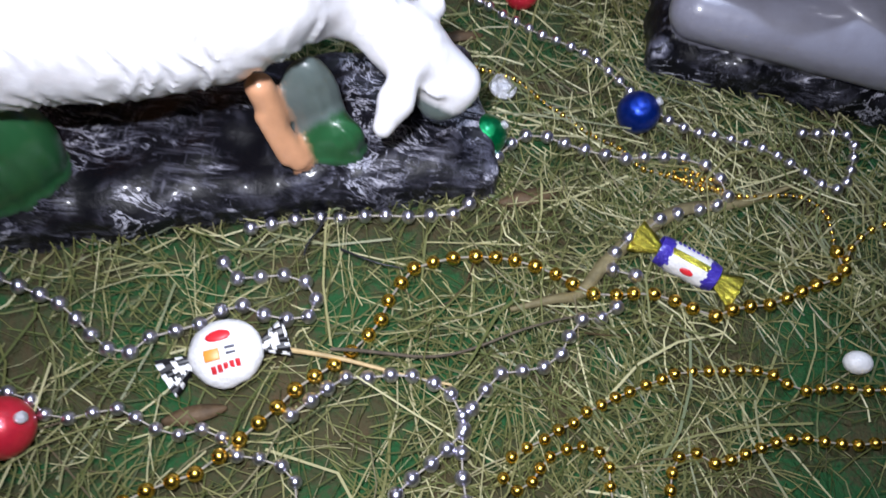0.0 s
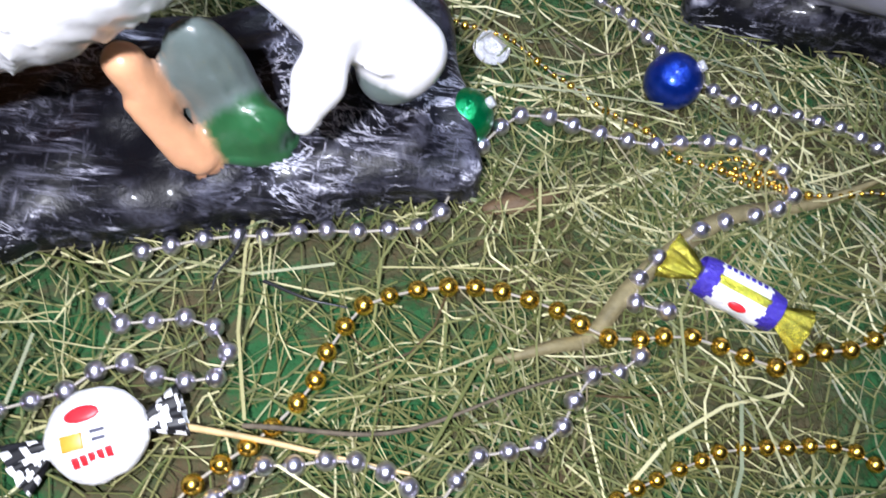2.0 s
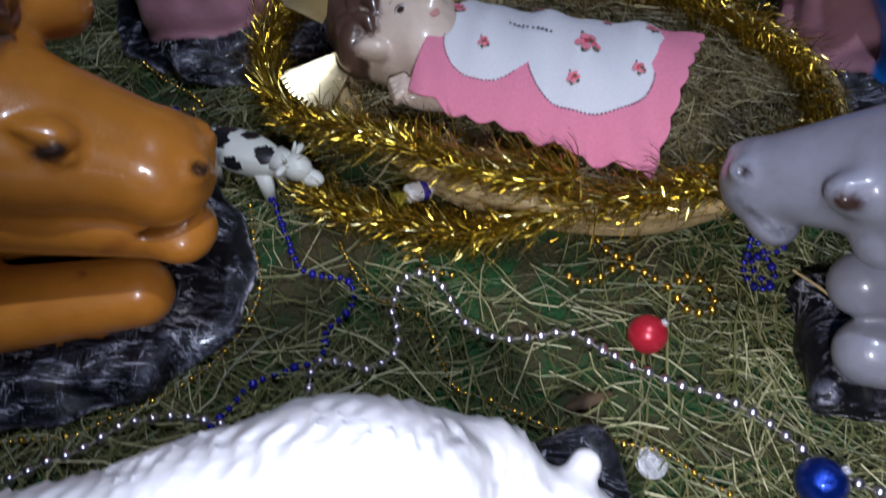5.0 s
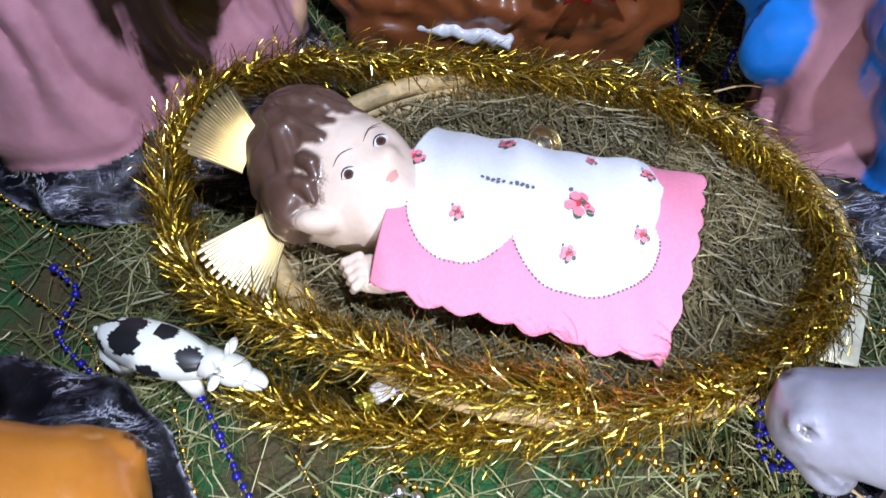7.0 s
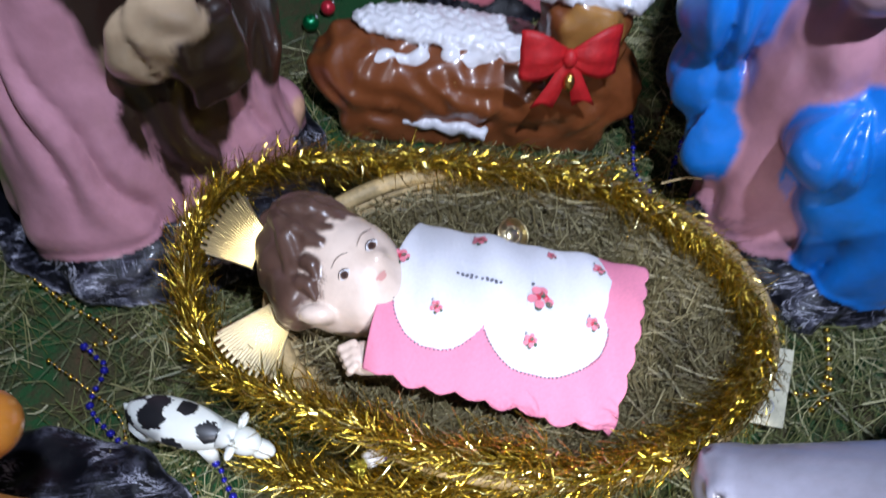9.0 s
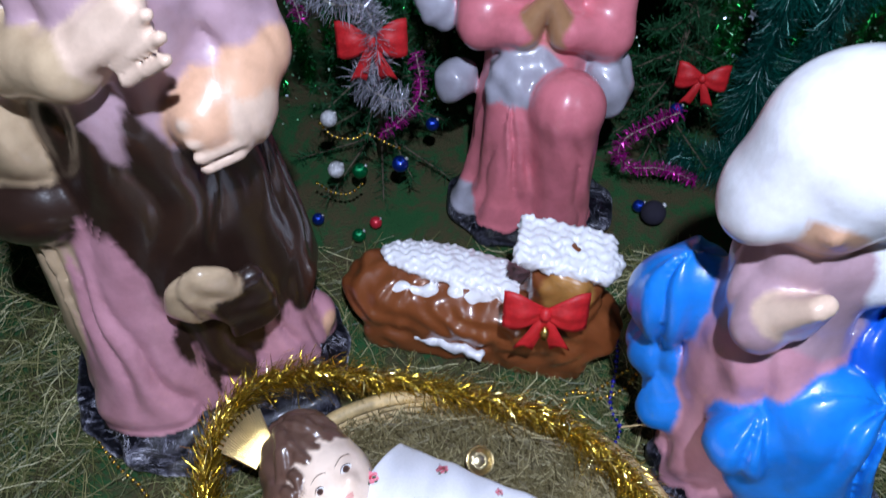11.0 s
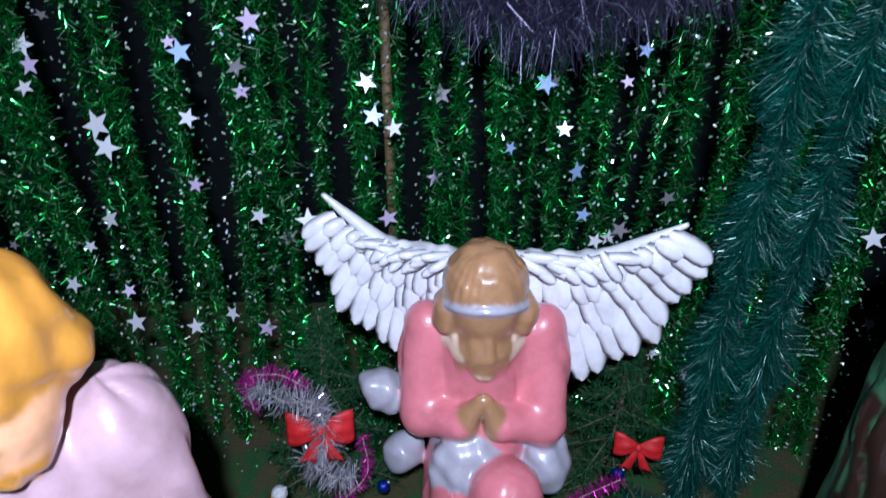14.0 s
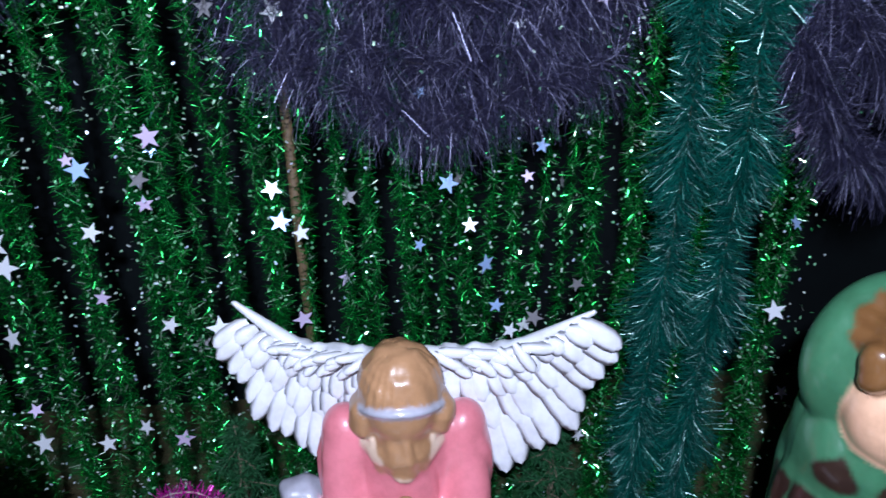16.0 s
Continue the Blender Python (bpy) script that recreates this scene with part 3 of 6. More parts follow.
# ---- statues ----


def sheep():
    wool = (0.0019, 560, 1)
    P = [block((0.035, 0.435, 0.008), (0.235, 0.062, 0.020), 0.012, "marble", (0, 0, 15.2), wool=(0.002, 90)),
         block((0.05, 0.43, 0.018), (0.20, 0.045, 0.016), 0.012, "marble", (0, 0, 15.2), wool=(0.002, 110)),
         limb((-0.201, 0.369, 0.144), (-0.097, 0.386, 0.155), 0.053, 0.053, "white", 0.022, wool=wool),
         limb((-0.097, 0.386, 0.155), (0.0915, 0.438, 0.1600), 0.053, 0.047, "white", 0.022, wool=wool),
         limb((0.050, 0.428, 0.162), (0.1203, 0.442, 0.178), 0.047, 0.0415, "white", 0.022, wool=wool),
         limb((0.110, 0.443, 0.176), (0.1611, 0.466, 0.149), 0.040, 0.0205, "white", 0.020, wool=(0.0016, 560, 1)),
         limb((0.092, 0.449, 0.166), (0.165, 0.470, 0.150), 0.040, 0.0215, "white", 0.020, wool=(0.0014, 560, 1)),
         limb((0.1611, 0.466, 0.149), (0.203, 0.457, 0.119), 0.0200, 0.0200, "white", 0.012, wool=(0.0010, 560, 1)),
         limb((0.203, 0.457, 0.119), (0.2330, 0.4525, 0.0965), 0.0200, 0.0165, "white", 0.010),
         egg((0.225, 0.449, 0.084), (0.015, 0.014, 0.013), "mist", k=0.010),
         limb((0.205, 0.438, 0.125), (0.199, 0.424, 0.108), 0.0075, 0.0105, "white", 0.008),
         limb((0.199, 0.424, 0.108), (0.193, 0.413, 0.096), 0.0105, 0.0065, "white", 0.004),
         limb((0.206, 0.470, 0.132), (0.214, 0.480, 0.130), 0.007, 0.0085, "white", 0.005),
         limb((0.117, 0.430, 0.098), (0.124, 0.426, 0.074), 0.009, 0.0076, "peach", 0.006),
         limb((0.126, 0.424, 0.066), (0.138, 0.419, 0.042), 0.0070, 0.0078, "peach", 0.004),
         limb((0.118, 0.422, 0.080), (0.131, 0.416, 0.046), 0.0050, 0.0052, "peach", 0.002),
         egg((0.145, 0.446, 0.066), (0.019, 0.012, 0.044), "mist", (0, -4, 20), 0.010, (0.0010, 14, 0, 30)),
         egg((0.156, 0.437, 0.040), (0.021, 0.014, 0.028), "plant", (0, 30, 0), 0.010, (0.0016, 12, 0, 60)),
         egg((-0.045, 0.385, 0.06), (0.045, 0.03, 0.05), "plant", (0, 0, 20), 0.012, (0.0012, 18, 0, 30)),
         dab((0.2210, 0.4330, 0.102), (0.0065, 0.005, 0.003), "eye", (0, 35, 0)), egg((0.220, 0.4365, 0.107), (0.009, 0.005, 0.003), "white", (0, 35, 0), 0.003)]
    return sculpt("sheep_statue", P, 0.0027, "white glazed grazing sheep statue on a black streaked base", "statue")


def donkey():
    P = [block((0.56, 0.605, 0.012), (0.165, 0.055, 0.022), 0.014, "marble", (0, 0, -6), wool=(0.003, 80)),
         limb((0.418, 0.588, 0.056), (0.56, 0.562, 0.066), 0.023, 0.03, "grey", 0.006),
         limb((0.412, 0.620, 0.088), (0.56, 0.61, 0.10), 0.022, 0.03, "grey", 0.006),
         egg((0.60, 0.62, 0.13), (0.12, 0.07, 0.08), "grey", k=0.02),
         limb((0.56, 0.60, 0.15), (0.47, 0.625, 0.22), 0.06, 0.05, "grey", 0.03),
         limb((0.465, 0.604, 0.213), (0.350, 0.669, 0.138), 0.056, 0.027, "grey", 0.02),
         egg((0.425, 0.607, 0.185), (0.045, 0.035, 0.045), "grey", (0, -30, -20), 0.02),
         egg((0.347, 0.672, 0.130), (0.023, 0.025, 0.021), "grey", k=0.015),
         limb((0.46, 0.60, 0.25), (0.50, 0.585, 0.31), 0.014, 0.006, "grey", 0.01),
         limb((0.47, 0.66, 0.255), (0.51, 0.675, 0.315), 0.014, 0.006, "grey", 0.01),
         egg((0.367, 0.614, 0.182), (0.015, 0.010, 0.012), "grey", (0, 20, 0), 0.014), egg((0.363, 0.6075, 0.184), (0.0085, 0.0055, 0.0058), "eye", (0, 20, 0), 0.001),
         egg((0.352, 0.652, 0.118), (0.020, 0.020, 0.014), "grey", (0, 25, 0), 0.004),
         egg((0.330, 0.664, 0.150), (0.010, 0.009, 0.007), "grey", k=0.006), egg((0.337, 0.690, 0.142), (0.009, 0.008, 0.007), "grey", k=0.006),
         cut((0.326, 0.659, 0.154), (0.0042, 0.0050, 0.0030), (0, 25, 30)), dab((0.327, 0.660, 0.153), (0.0048, 0.0056, 0.0040), "nostril", (0, 25, 30)),
         cut((0.332, 0.697, 0.146), (0.0042, 0.0050, 0.0030)), dab((0.333, 0.696, 0.145), (0.0048, 0.0056, 0.0040), "nostril"),
         dab((0.343, 0.645, 0.128), (0.022, 0.018, 0.0016), "dark", (0, 25, 0)),
         limb((0.395, 0.606, 0.150), (0.43, 0.60, 0.175), 0.017, 0.022, "grey", 0.010)]
    return sculpt("donkey_statue", P, 0.0029, "grey glazed reclining donkey statue on a black base", "statue")


def ox():
    P = [egg((-0.185, 0.69, 0.008), (0.165, 0.135, 0.022), "marble", k=0.01, wool=(0.003, 80)),
         block((-0.20, 0.68, 0.01), (0.13, 0.10, 0.02), 0.015, "marble", wool=(0.003, 80)),
         limb((-0.088, 0.642, 0.056), (-0.24, 0.612, 0.065), 0.026, 0.034, "ox", 0.006),
         limb((-0.085, 0.70, 0.07), (-0.24, 0.70, 0.08), 0.026, 0.034, "ox", 0.006),
         egg((-0.27, 0.69, 0.13), (0.11, 0.085, 0.09), "ox", k=0.02),
         limb((-0.25, 0.69, 0.17), (-0.16, 0.675, 0.215), 0.07, 0.055, "ox", 0.03),
         limb((-0.155, 0.655, 0.222), (-0.048, 0.663, 0.168), 0.060, 0.037, "ox", 0.025),
         egg((-0.036, 0.664, 0.158), (0.028, 0.037, 0.030), "ox", k=0.015),
         limb((-0.14, 0.64, 0.165), (-0.052, 0.648, 0.124), 0.037, 0.0225, "ox", 0.003),
         egg((-0.036, 0.648, 0.119), (0.023, 0.026, 0.018), "ox", (0, 8, 0), 0.006),
         limb((-0.118, 0.71, 0.245), (-0.098, 0.735, 0.235), 0.018, 0.020, "ox", 0.01),
         limb((-0.15, 0.62, 0.245), (-0.15, 0.585, 0.235), 0.016, 0.016, "ox", 0.01),
         egg((-0.135, 0.675, 0.272), (0.045, 0.045, 0.024), "oxdark", k=0.015, wool=(0.002, 200)),
         limb((-0.17, 0.72, 0.27), (-0.165, 0.75, 0.31), 0.012, 0.004, "beige", 0.008),
         limb((-0.19, 0.63, 0.27), (-0.195, 0.60, 0.31), 0.012, 0.004, "beige", 0.008),
         egg((-0.074, 0.631, 0.221), (0.015, 0.011, 0.011), "ox", (0, 20, 0), 0.006), egg((-0.071, 0.624, 0.220), (0.0085, 0.007, 0.0065), "eye", k=0.001),
         egg((-0.016, 0.652, 0.172), (0.013, 0.012, 0.011), "ox", k=0.006), egg((-0.020, 0.686, 0.168), (0.013, 0.011, 0.011), "ox", k=0.006),
         cut((-0.005, 0.647, 0.176), (0.0075, 0.0060, 0.0032), (0, 35, 20)), dab((-0.006, 0.648, 0.175), (0.0085, 0.0070, 0.0042), "nostril", (0, 35, 20)),
         cut((-0.010, 0.692, 0.170), (0.0075, 0.0060, 0.0032), (0, 35, 0)), dab((-0.011, 0.691, 0.169), (0.0085, 0.0070, 0.0042), "nostril", (0, 35, 0)),
         egg((-0.076, 0.627, 0.2285), (0.016, 0.007, 0.0042), "ox", (0, 22, 0), 0.003), egg((-0.074, 0.626, 0.2125), (0.014, 0.006, 0.0038), "ox", (0, 22, 0), 0.003),
         egg((-0.105, 0.628, 0.200), (0.035, 0.018, 0.026), "ox", (0, 25, 0), 0.015),
         cut((-0.034, 0.640, 0.1385), (0.027, 0.022, 0.0020), (0, -6, 4)), dab((-0.036, 0.638, 0.1380), (0.029, 0.024, 0.0026), "oxdark", (0, -6, 4)), dab((-0.070, 0.628, 0.134), (0.012, 0.014, 0.006), "muzzle", (0, -20, 0)),
         dab((-0.115, 0.64, 0.128), (0.030, 0.03, 0.006), "muzzle", (0, 18, 5)),
         # Underside of the jaw: shading put into the paint as a dark brown dab.
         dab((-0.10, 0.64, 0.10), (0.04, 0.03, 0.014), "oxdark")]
    return sculpt("ox_statue", P, 0.0029, "orange-brown glazed reclining ox statue on a black base", "statue")


def baby():
    h, hr = np.array([0.072, 0.917, 0.092]), np.array([0.046, 0.054, 0.049])
    P = [egg((0.090, 0.900, 0.094), (0.048, 0.051, 0.047), "porcelain", k=0.01),
         egg(h, hr, "hair", k=0.003, wool=(0.0010, 190)),
         egg((0.059, 0.876, 0.098), (0.021, 0.028, 0.032), "hair", k=0.006, wool=(0.0010, 190)),
         egg((0.090, 0.928, 0.110), (0.030, 0.019, 0.025), "hair", k=0.006),
         egg((0.106, 0.882, 0.104), (0.036, 0.042, 0.034), "porcelain", k=0.015),
         egg((0.124, 0.868, 0.110), (0.024, 0.030, 0.024), "porcelain", k=0.015),
         egg((0.117, 0.852, 0.112), (0.015, 0.015, 0.015), "porcelain", k=0.012),
         egg((0.1265, 0.8785, 0.1375), (0.0062, 0.0066, 0.0066), "porcelain", k=0.009),
         egg((0.077, 0.849, 0.112), (0.016, 0.0080, 0.011), "porcelain", (0, 0, -6), 0.003),
         egg((0.077, 0.8455, 0.1165), (0.011, 0.0045, 0.006), "porcelain", (0, 0, -6), 0.003),
         limb((0.11, 0.87, 0.085), (0.17, 0.86, 0.075), 0.024, 0.030, "porcelain", 0.02),
         limb((0.17, 0.86, 0.075), (0.30, 0.82, 0.070), 0.030, 0.022, "porcelain", 0.02),
         limb((0.17, 0.83, 0.075), (0.116, 0.815, 0.09), 0.016, 0.012, "porcelain", 0.01),
         egg((0.107, 0.816, 0.094), (0.012, 0.014, 0.009), "porcelain", k=0.006),
         egg((0.117, 0.892, 0.106), (0.028, 0.033, 0.031), "porcelain", k=0.015)]
    for i in range(4):
        y = 0.826 - 0.0064 * i
        P.append(limb((0.102, y, 0.101), (0.092 + 0.002 * i, y - 0.002, 0.098), 0.0036, 0.0032, "porcelain", 0.0015))
        P.append(limb((0.092 + 0.002 * i, y - 0.002, 0.098), (0.090 + 0.002 * i, y - 0.001, 0.091), 0.0032, 0.0030, "porcelain", 0.0015))
    for i in range(15):
        a0 = -1.15 + 0.30 * i
        last = None
        for j in range(9):
            q = 0.35 + 0.20 * j
            a = a0 + 0.26 * math.sin(2.6 * q + 1.7 * i) - 0.16 * q
            d = np.array([-0.62 * math.cos(q) + math.sin(q) * math.cos(a) * 0.8, 0.50 * math.cos(q) + math.sin(q) * math.sin(a) * 0.75, 0.60 * math.cos(q) + 0.55 * math.sin(q) * math.cos(a - 0.4)])
            d /= np.linalg.norm(d)
            p = h + d * hr * 0.985
            front = p[0] - 0.62 * (p[1] - 0.90)
            if last is not None and front < 0.094 and p[2] > 0.06:
                P.append(limb(last, p, 0.0062 - 0.0003 * j, 0.0060 - 0.0003 * j, "hair", 0.0022))
            last = p
    for x, y, z, dx, dy in ((0.0905, 0.9105, 0.136, 0.010, 0.008), (0.083, 0.898, 0.138, 0.008, -0.004), (0.076, 0.880, 0.136, 0.004, -0.010), (0.072, 0.866, 0.129, 0.006, -0.010), (0.100, 0.921, 0.131, 0.008, 0.006)):
        P.append(limb((x - dx, y + 0.004, z - 0.001), (x, y, z), 0.0066, 0.0056, "hair", 0.003))
        P.append(limb((x, y, z), (x + dx * 0.6, y + dy, z - 0.003), 0.0056, 0.0028, "hair", 0.002))
    mid, out, right, k = (0.1118, 0.8799, 0.1373), (-0.126, -0.524, 0.842), (0.986, -0.16, 0.048), 0.00035
    ex, up = np.array([0.65, 0.76]), np.array([-0.76, 0.65])
    D = []

    def put(shape, lift, paint):
        D.append((mid, out, right, shape, lift, paint))

    for a, b in ((-28, -33), (29, 34)):
        c = np.array([a, b], float)
        put(oval_patch(a * k, b * k, 16 * k, 10 * k, 49.5), 0.0005, "white")
        put(oval_patch((a + 1) * k, (b - 1) * k, 9.6 * k, 9.4 * k, 49.5), 0.0009, "hair")
        put(oval_patch((a + 1) * k, (b - 1) * k, 5.6 * k, 5.4 * k, 49.5), 0.0012, "eye")
        put(brush_line([tuple((c + ex * 17 * q + up * (11 * (1 - q * q) + 0.5)) * k) for q in (-1, -0.5, 0, 0.5, 1)], 1.5 * k), 0.0011, "eye")
        put(brush_line([tuple((c + ex * 14 * q - up * 9.5 * (1 - q * q)) * k) for q in (-1, -0.5, 0, 0.5, 1)], 0.8 * k), 0.0008, "tan")
    put(brush_line([(x * k, y * k) for x, y in ((-58, -21), (-48, 2), (-31, 14), (-21, 16))], 1.3 * k), 0.0006, "hair")
    put(brush_line([(x * k, y * k) for x, y in ((-4, 31), (4, 58), (19, 69), (27, 71))], 1.3 * k), 0.0006, "hair")
    put(oval_patch(53 * k, -34 * k, 14 * k, 5 * k, 49.5), 0.0007, "lip")
    put(oval_patch(58 * k, -38 * k, 11 * k, 5 * k, 49.5), 0.0009, "lip")
    return sculpt("baby_doll", P, 0.0018, "painted infant doll with brown hair lying in a basket", "doll", painted=D)


def joseph():
    P = [egg((-0.08, 1.10, 0.008), (0.175, 0.165, 0.025), "marble", k=0.01, wool=(0.003, 70)),
         block((-0.07, 1.10, 0.015), (0.13, 0.13, 0.022), 0.015, "marble", (0, 0, 20), wool=(0.003, 70)),
         limb((-0.09, 1.11, 0.04), (-0.06, 1.11, 0.43), 0.095, 0.088, "brown", 0.02, (0.007, 18, 0, 3)),
         limb((0.00, 1.14, 0.15), (-0.02, 1.12, 0.38), 0.062, 0.06, "brown", 0.02, (0.006, 16, 1, 3)),
         limb((-0.125, 1.045, 0.06), (-0.10, 1.075, 0.32), 0.075, 0.05, "rose", 0.015, (0.006, 12, 0, 8)),
         limb((-0.05, 1.065, 0.045), (0.04, 1.15, 0.04), 0.045, 0.033, "rose", 0.02, (0.004, 12, 0, 8)),
         limb((0.005, 1.11, 0.05), (0.000, 1.125, 0.15), 0.052, 0.045, "rose", 0.02, (0.005, 12, 0, 8)),
         egg((0.051, 1.149, 0.045), (0.020, 0.030, 0.018), "skin", (0, 0, 20), 0.006),
         egg((-0.022, 1.010, 0.258), (0.032, 0.014, 0.052), "beige", (18, 24, 28), 0.012, (0.003, 5, 0, 10), (0.002, 90)),
         block((0.012, 1.03, 0.22), (0.03, 0.010, 0.05), 0.009, "brown", (10, -10, 40), 0.012, (0.003, 70)),
         limb((-0.15, 1.04, 0.05), (-0.15, 1.08, 0.30), 0.045, 0.05, "beige", 0.012, (0.006, 12, 0, 5)),
         egg((-0.17, 1.08, 0.34), (0.065, 0.07, 0.05), "brown", (0, 0, 10), 0.012, (0.006, 12, 0, 10)),
         egg((-0.165, 1.08, 0.43), (0.06, 0.06, 0.075), "beige", (0, 0, 10), 0.012, (0.006, 12, 0, 10)),
         limb((-0.06, 1.11, 0.44), (-0.04, 1.10, 0.56), 0.083, 0.080, "lilac", 0.015, (0.009, 14, 0, 22)),
         egg((-0.155, 1.10, 0.535), (0.055, 0.07, 0.085), "brown", (0, 15, 0), 0.015, (0.005, 10, 0, 10)),
         egg((-0.105, 1.09, 0.60), (0.05, 0.06, 0.055), "beige", (0, 30, 0), 0.012, (0.005, 12, 0, 10)),
         egg((0.009, 1.11, 0.585), (0.055, 0.055, 0.06), "lilac", (0, 0, 0), 0.015, (0.004, 9, 1, 50)),
         limb((0.028, 1.11, 0.565), (0.040, 1.092, 0.475), 0.042, 0.036, "lilac", 0.010, (0.008, 9, 0, 70)),
         limb((0.048, 1.09, 0.44), (0.02, 1.045, 0.41), 0.036, 0.030, "skin", 0.012, (0.003, 10, 0, 20)),
         egg((0.042, 1.06, 0.405), (0.032, 0.03, 0.035), "pale", k=0.012, fold=(0.003, 10, 0, 30)),
         limb((-0.13, 1.06, 0.46), (-0.06, 1.015, 0.475), 0.036, 0.026, "beige", 0.012, (0.004, 10, 0, 20)),
         limb((-0.055, 1.018, 0.475), (0.0, 1.015, 0.525), 0.022, 0.014, "pale", 0.01),
         limb((-0.045, 1.005, 0.485), (0.012, 1.005, 0.515), 0.010, 0.008, "pale", 0.006),
         limb((-0.02, 1.008, 0.497), (0.020, 1.000, 0.528), 0.0062, 0.005, "pale", 0.002),
         limb((-0.014, 1.004, 0.486), (0.026, 0.996, 0.514), 0.0062, 0.005, "pale", 0.002),
         limb((-0.010, 1.001, 0.475), (0.026, 0.993, 0.498), 0.0060, 0.005, "pale", 0.002),
         limb((0.040, 1.040, 0.425), (0.012, 1.020, 0.420), 0.0075, 0.006, "pale", 0.002),
         limb((0.044, 1.036, 0.410), (0.016, 1.016, 0.405), 0.0075, 0.006, "pale", 0.002),
         limb((0.046, 1.034, 0.395), (0.018, 1.016, 0.390), 0.0075, 0.006, "pale", 0.002),
         limb((0.044, 1.036, 0.380), (0.020, 1.020, 0.376), 0.0070, 0.006, "pale", 0.002),
         egg((-0.03, 1.048, 0.672), (0.046, 0.046, 0.048), "peach", k=0.012),
         egg((-0.028, 1.040, 0.640), (0.034, 0.030, 0.024), "ginger", k=0.014, wool=(0.0022, 150)), dab((-0.046, 1.004, 0.668), (0.009, 0.012, 0.003), "tan", (0, 10, 0)), dab((-0.010, 1.004, 0.668), (0.009, 0.012, 0.003), "tan", (0, -10, 0)),
         egg((-0.027, 1.003, 0.662), (0.006, 0.008, 0.011), "peach", k=0.008),
         egg((-0.046, 1.062, 0.716), (0.066, 0.074, 0.062), "ginger", (0, 0, 0), 0.006, None, (0.0022, 120)),
         egg((0.000, 1.085, 0.692), (0.026, 0.038, 0.030), "ginger", (0, 20, 0), 0.01, None, (0.0022, 120)),
         egg((-0.095, 1.08, 0.66), (0.03, 0.045, 0.05), "ginger", (0, -20, 0), 0.01, None, (0.0022, 120))]
    for q in P:
        top = q["c"][2] if q["kind"] != "limb" else max(q["a"][2], q["b"][2])
        if q["paint"] in ("pale", "skin") and 0.36 < top < 0.54 or q["paint"] == "beige" and q["kind"] == "limb" and top > 0.45:
            for key in ("a", "b", "c"):
                if key in q:
                    q[key] = q[key] + np.array([0.0, 0.0, 0.040])
    return sculpt("bearded_man_statue", P, 0.0036, "kneeling bearded man statue in lilac robe and brown mantle, black base", "statue")


def mary():
    P = [egg((0.585, 0.945, 0.006), (0.125, 0.115, 0.022), "marble", k=0.01, wool=(0.004, 70)),
         block((0.585, 0.945, 0.01), (0.10, 0.09, 0.02), 0.012, "marble", (0, 0, 25), wool=(0.004, 70)),
         limb((0.545, 0.975, 0.03), (0.52, 0.97, 0.26), 0.075, 0.06, "rose", 0.02, (0.006, 14, 0, 5)),
         limb((0.50, 0.99, 0.05), (0.49, 0.98, 0.22), 0.03, 0.035, "rose", 0.015, (0.004, 10, 0, 8)),
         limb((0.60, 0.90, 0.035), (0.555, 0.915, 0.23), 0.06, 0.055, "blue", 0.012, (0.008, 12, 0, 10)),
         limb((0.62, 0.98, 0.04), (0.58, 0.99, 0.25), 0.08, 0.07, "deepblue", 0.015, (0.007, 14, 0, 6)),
         egg((0.50, 0.905, 0.20), (0.045, 0.035, 0.04), "blue", (0, 20, 30), 0.012, (0.005, 10, 0, 25)),
         egg((0.447, 1.03, 0.255), (0.045, 0.045, 0.062), "blue", (0, 15, 0), 0.012, (0.006, 9, 0, 25)),
         egg((0.455, 1.03, 0.17), (0.038, 0.04, 0.05), "blue", (0, 10, 0), 0.012, (0.005, 9, 0, 25)),
         egg((0.475, 0.995, 0.125), (0.042, 0.036, 0.055), "blue", (0, 20, 20), 0.012, (0.006, 9, 0, 25)),
         egg((0.548, 0.915, 0.125), (0.050, 0.040, 0.090), "blue", (0, -28, 20), 0.012, (0.009, 11, 0, 18)),
         limb((0.53, 0.985, 0.25), (0.515, 0.985, 0.38), 0.062, 0.052, "lilac", 0.02, (0.004, 12, 0, 10)),
         egg((0.56, 1.01, 0.34), (0.06, 0.055, 0.09), "blue", (0, 0, 0), 0.012, (0.006, 12, 0, 10)),
         limb((0.49, 0.985, 0.36), (0.475, 0.935, 0.335), 0.03, 0.026, "lilac", 0.012, (0.003, 10, 0, 25)),
         limb((0.478, 0.93, 0.350), (0.490, 0.905, 0.392), 0.019, 0.009, "pale", 0.01),
         limb((0.498, 0.93, 0.350), (0.498, 0.908, 0.394), 0.019, 0.009, "pale", 0.006),
         egg((0.50, 0.965, 0.455), (0.042, 0.042, 0.05), "skin", k=0.012),
         egg((0.517, 0.985, 0.486), (0.077, 0.070, 0.068), "white", k=0.008),
         egg((0.462, 0.982, 0.45), (0.030, 0.048, 0.055), "white", (0, 25, 0), 0.015),
         limb((0.555, 0.97, 0.46), (0.565, 0.96, 0.38), 0.026, 0.03, "white", 0.02, (0.003, 10, 0, 10)),
         egg((0.488, 0.928, 0.45), (0.007, 0.009, 0.010), "skin", k=0.006)]
    return sculpt("veiled_woman_statue", P, 0.0034, "kneeling woman statue in white veil, pink dress and blue mantle", "statue")


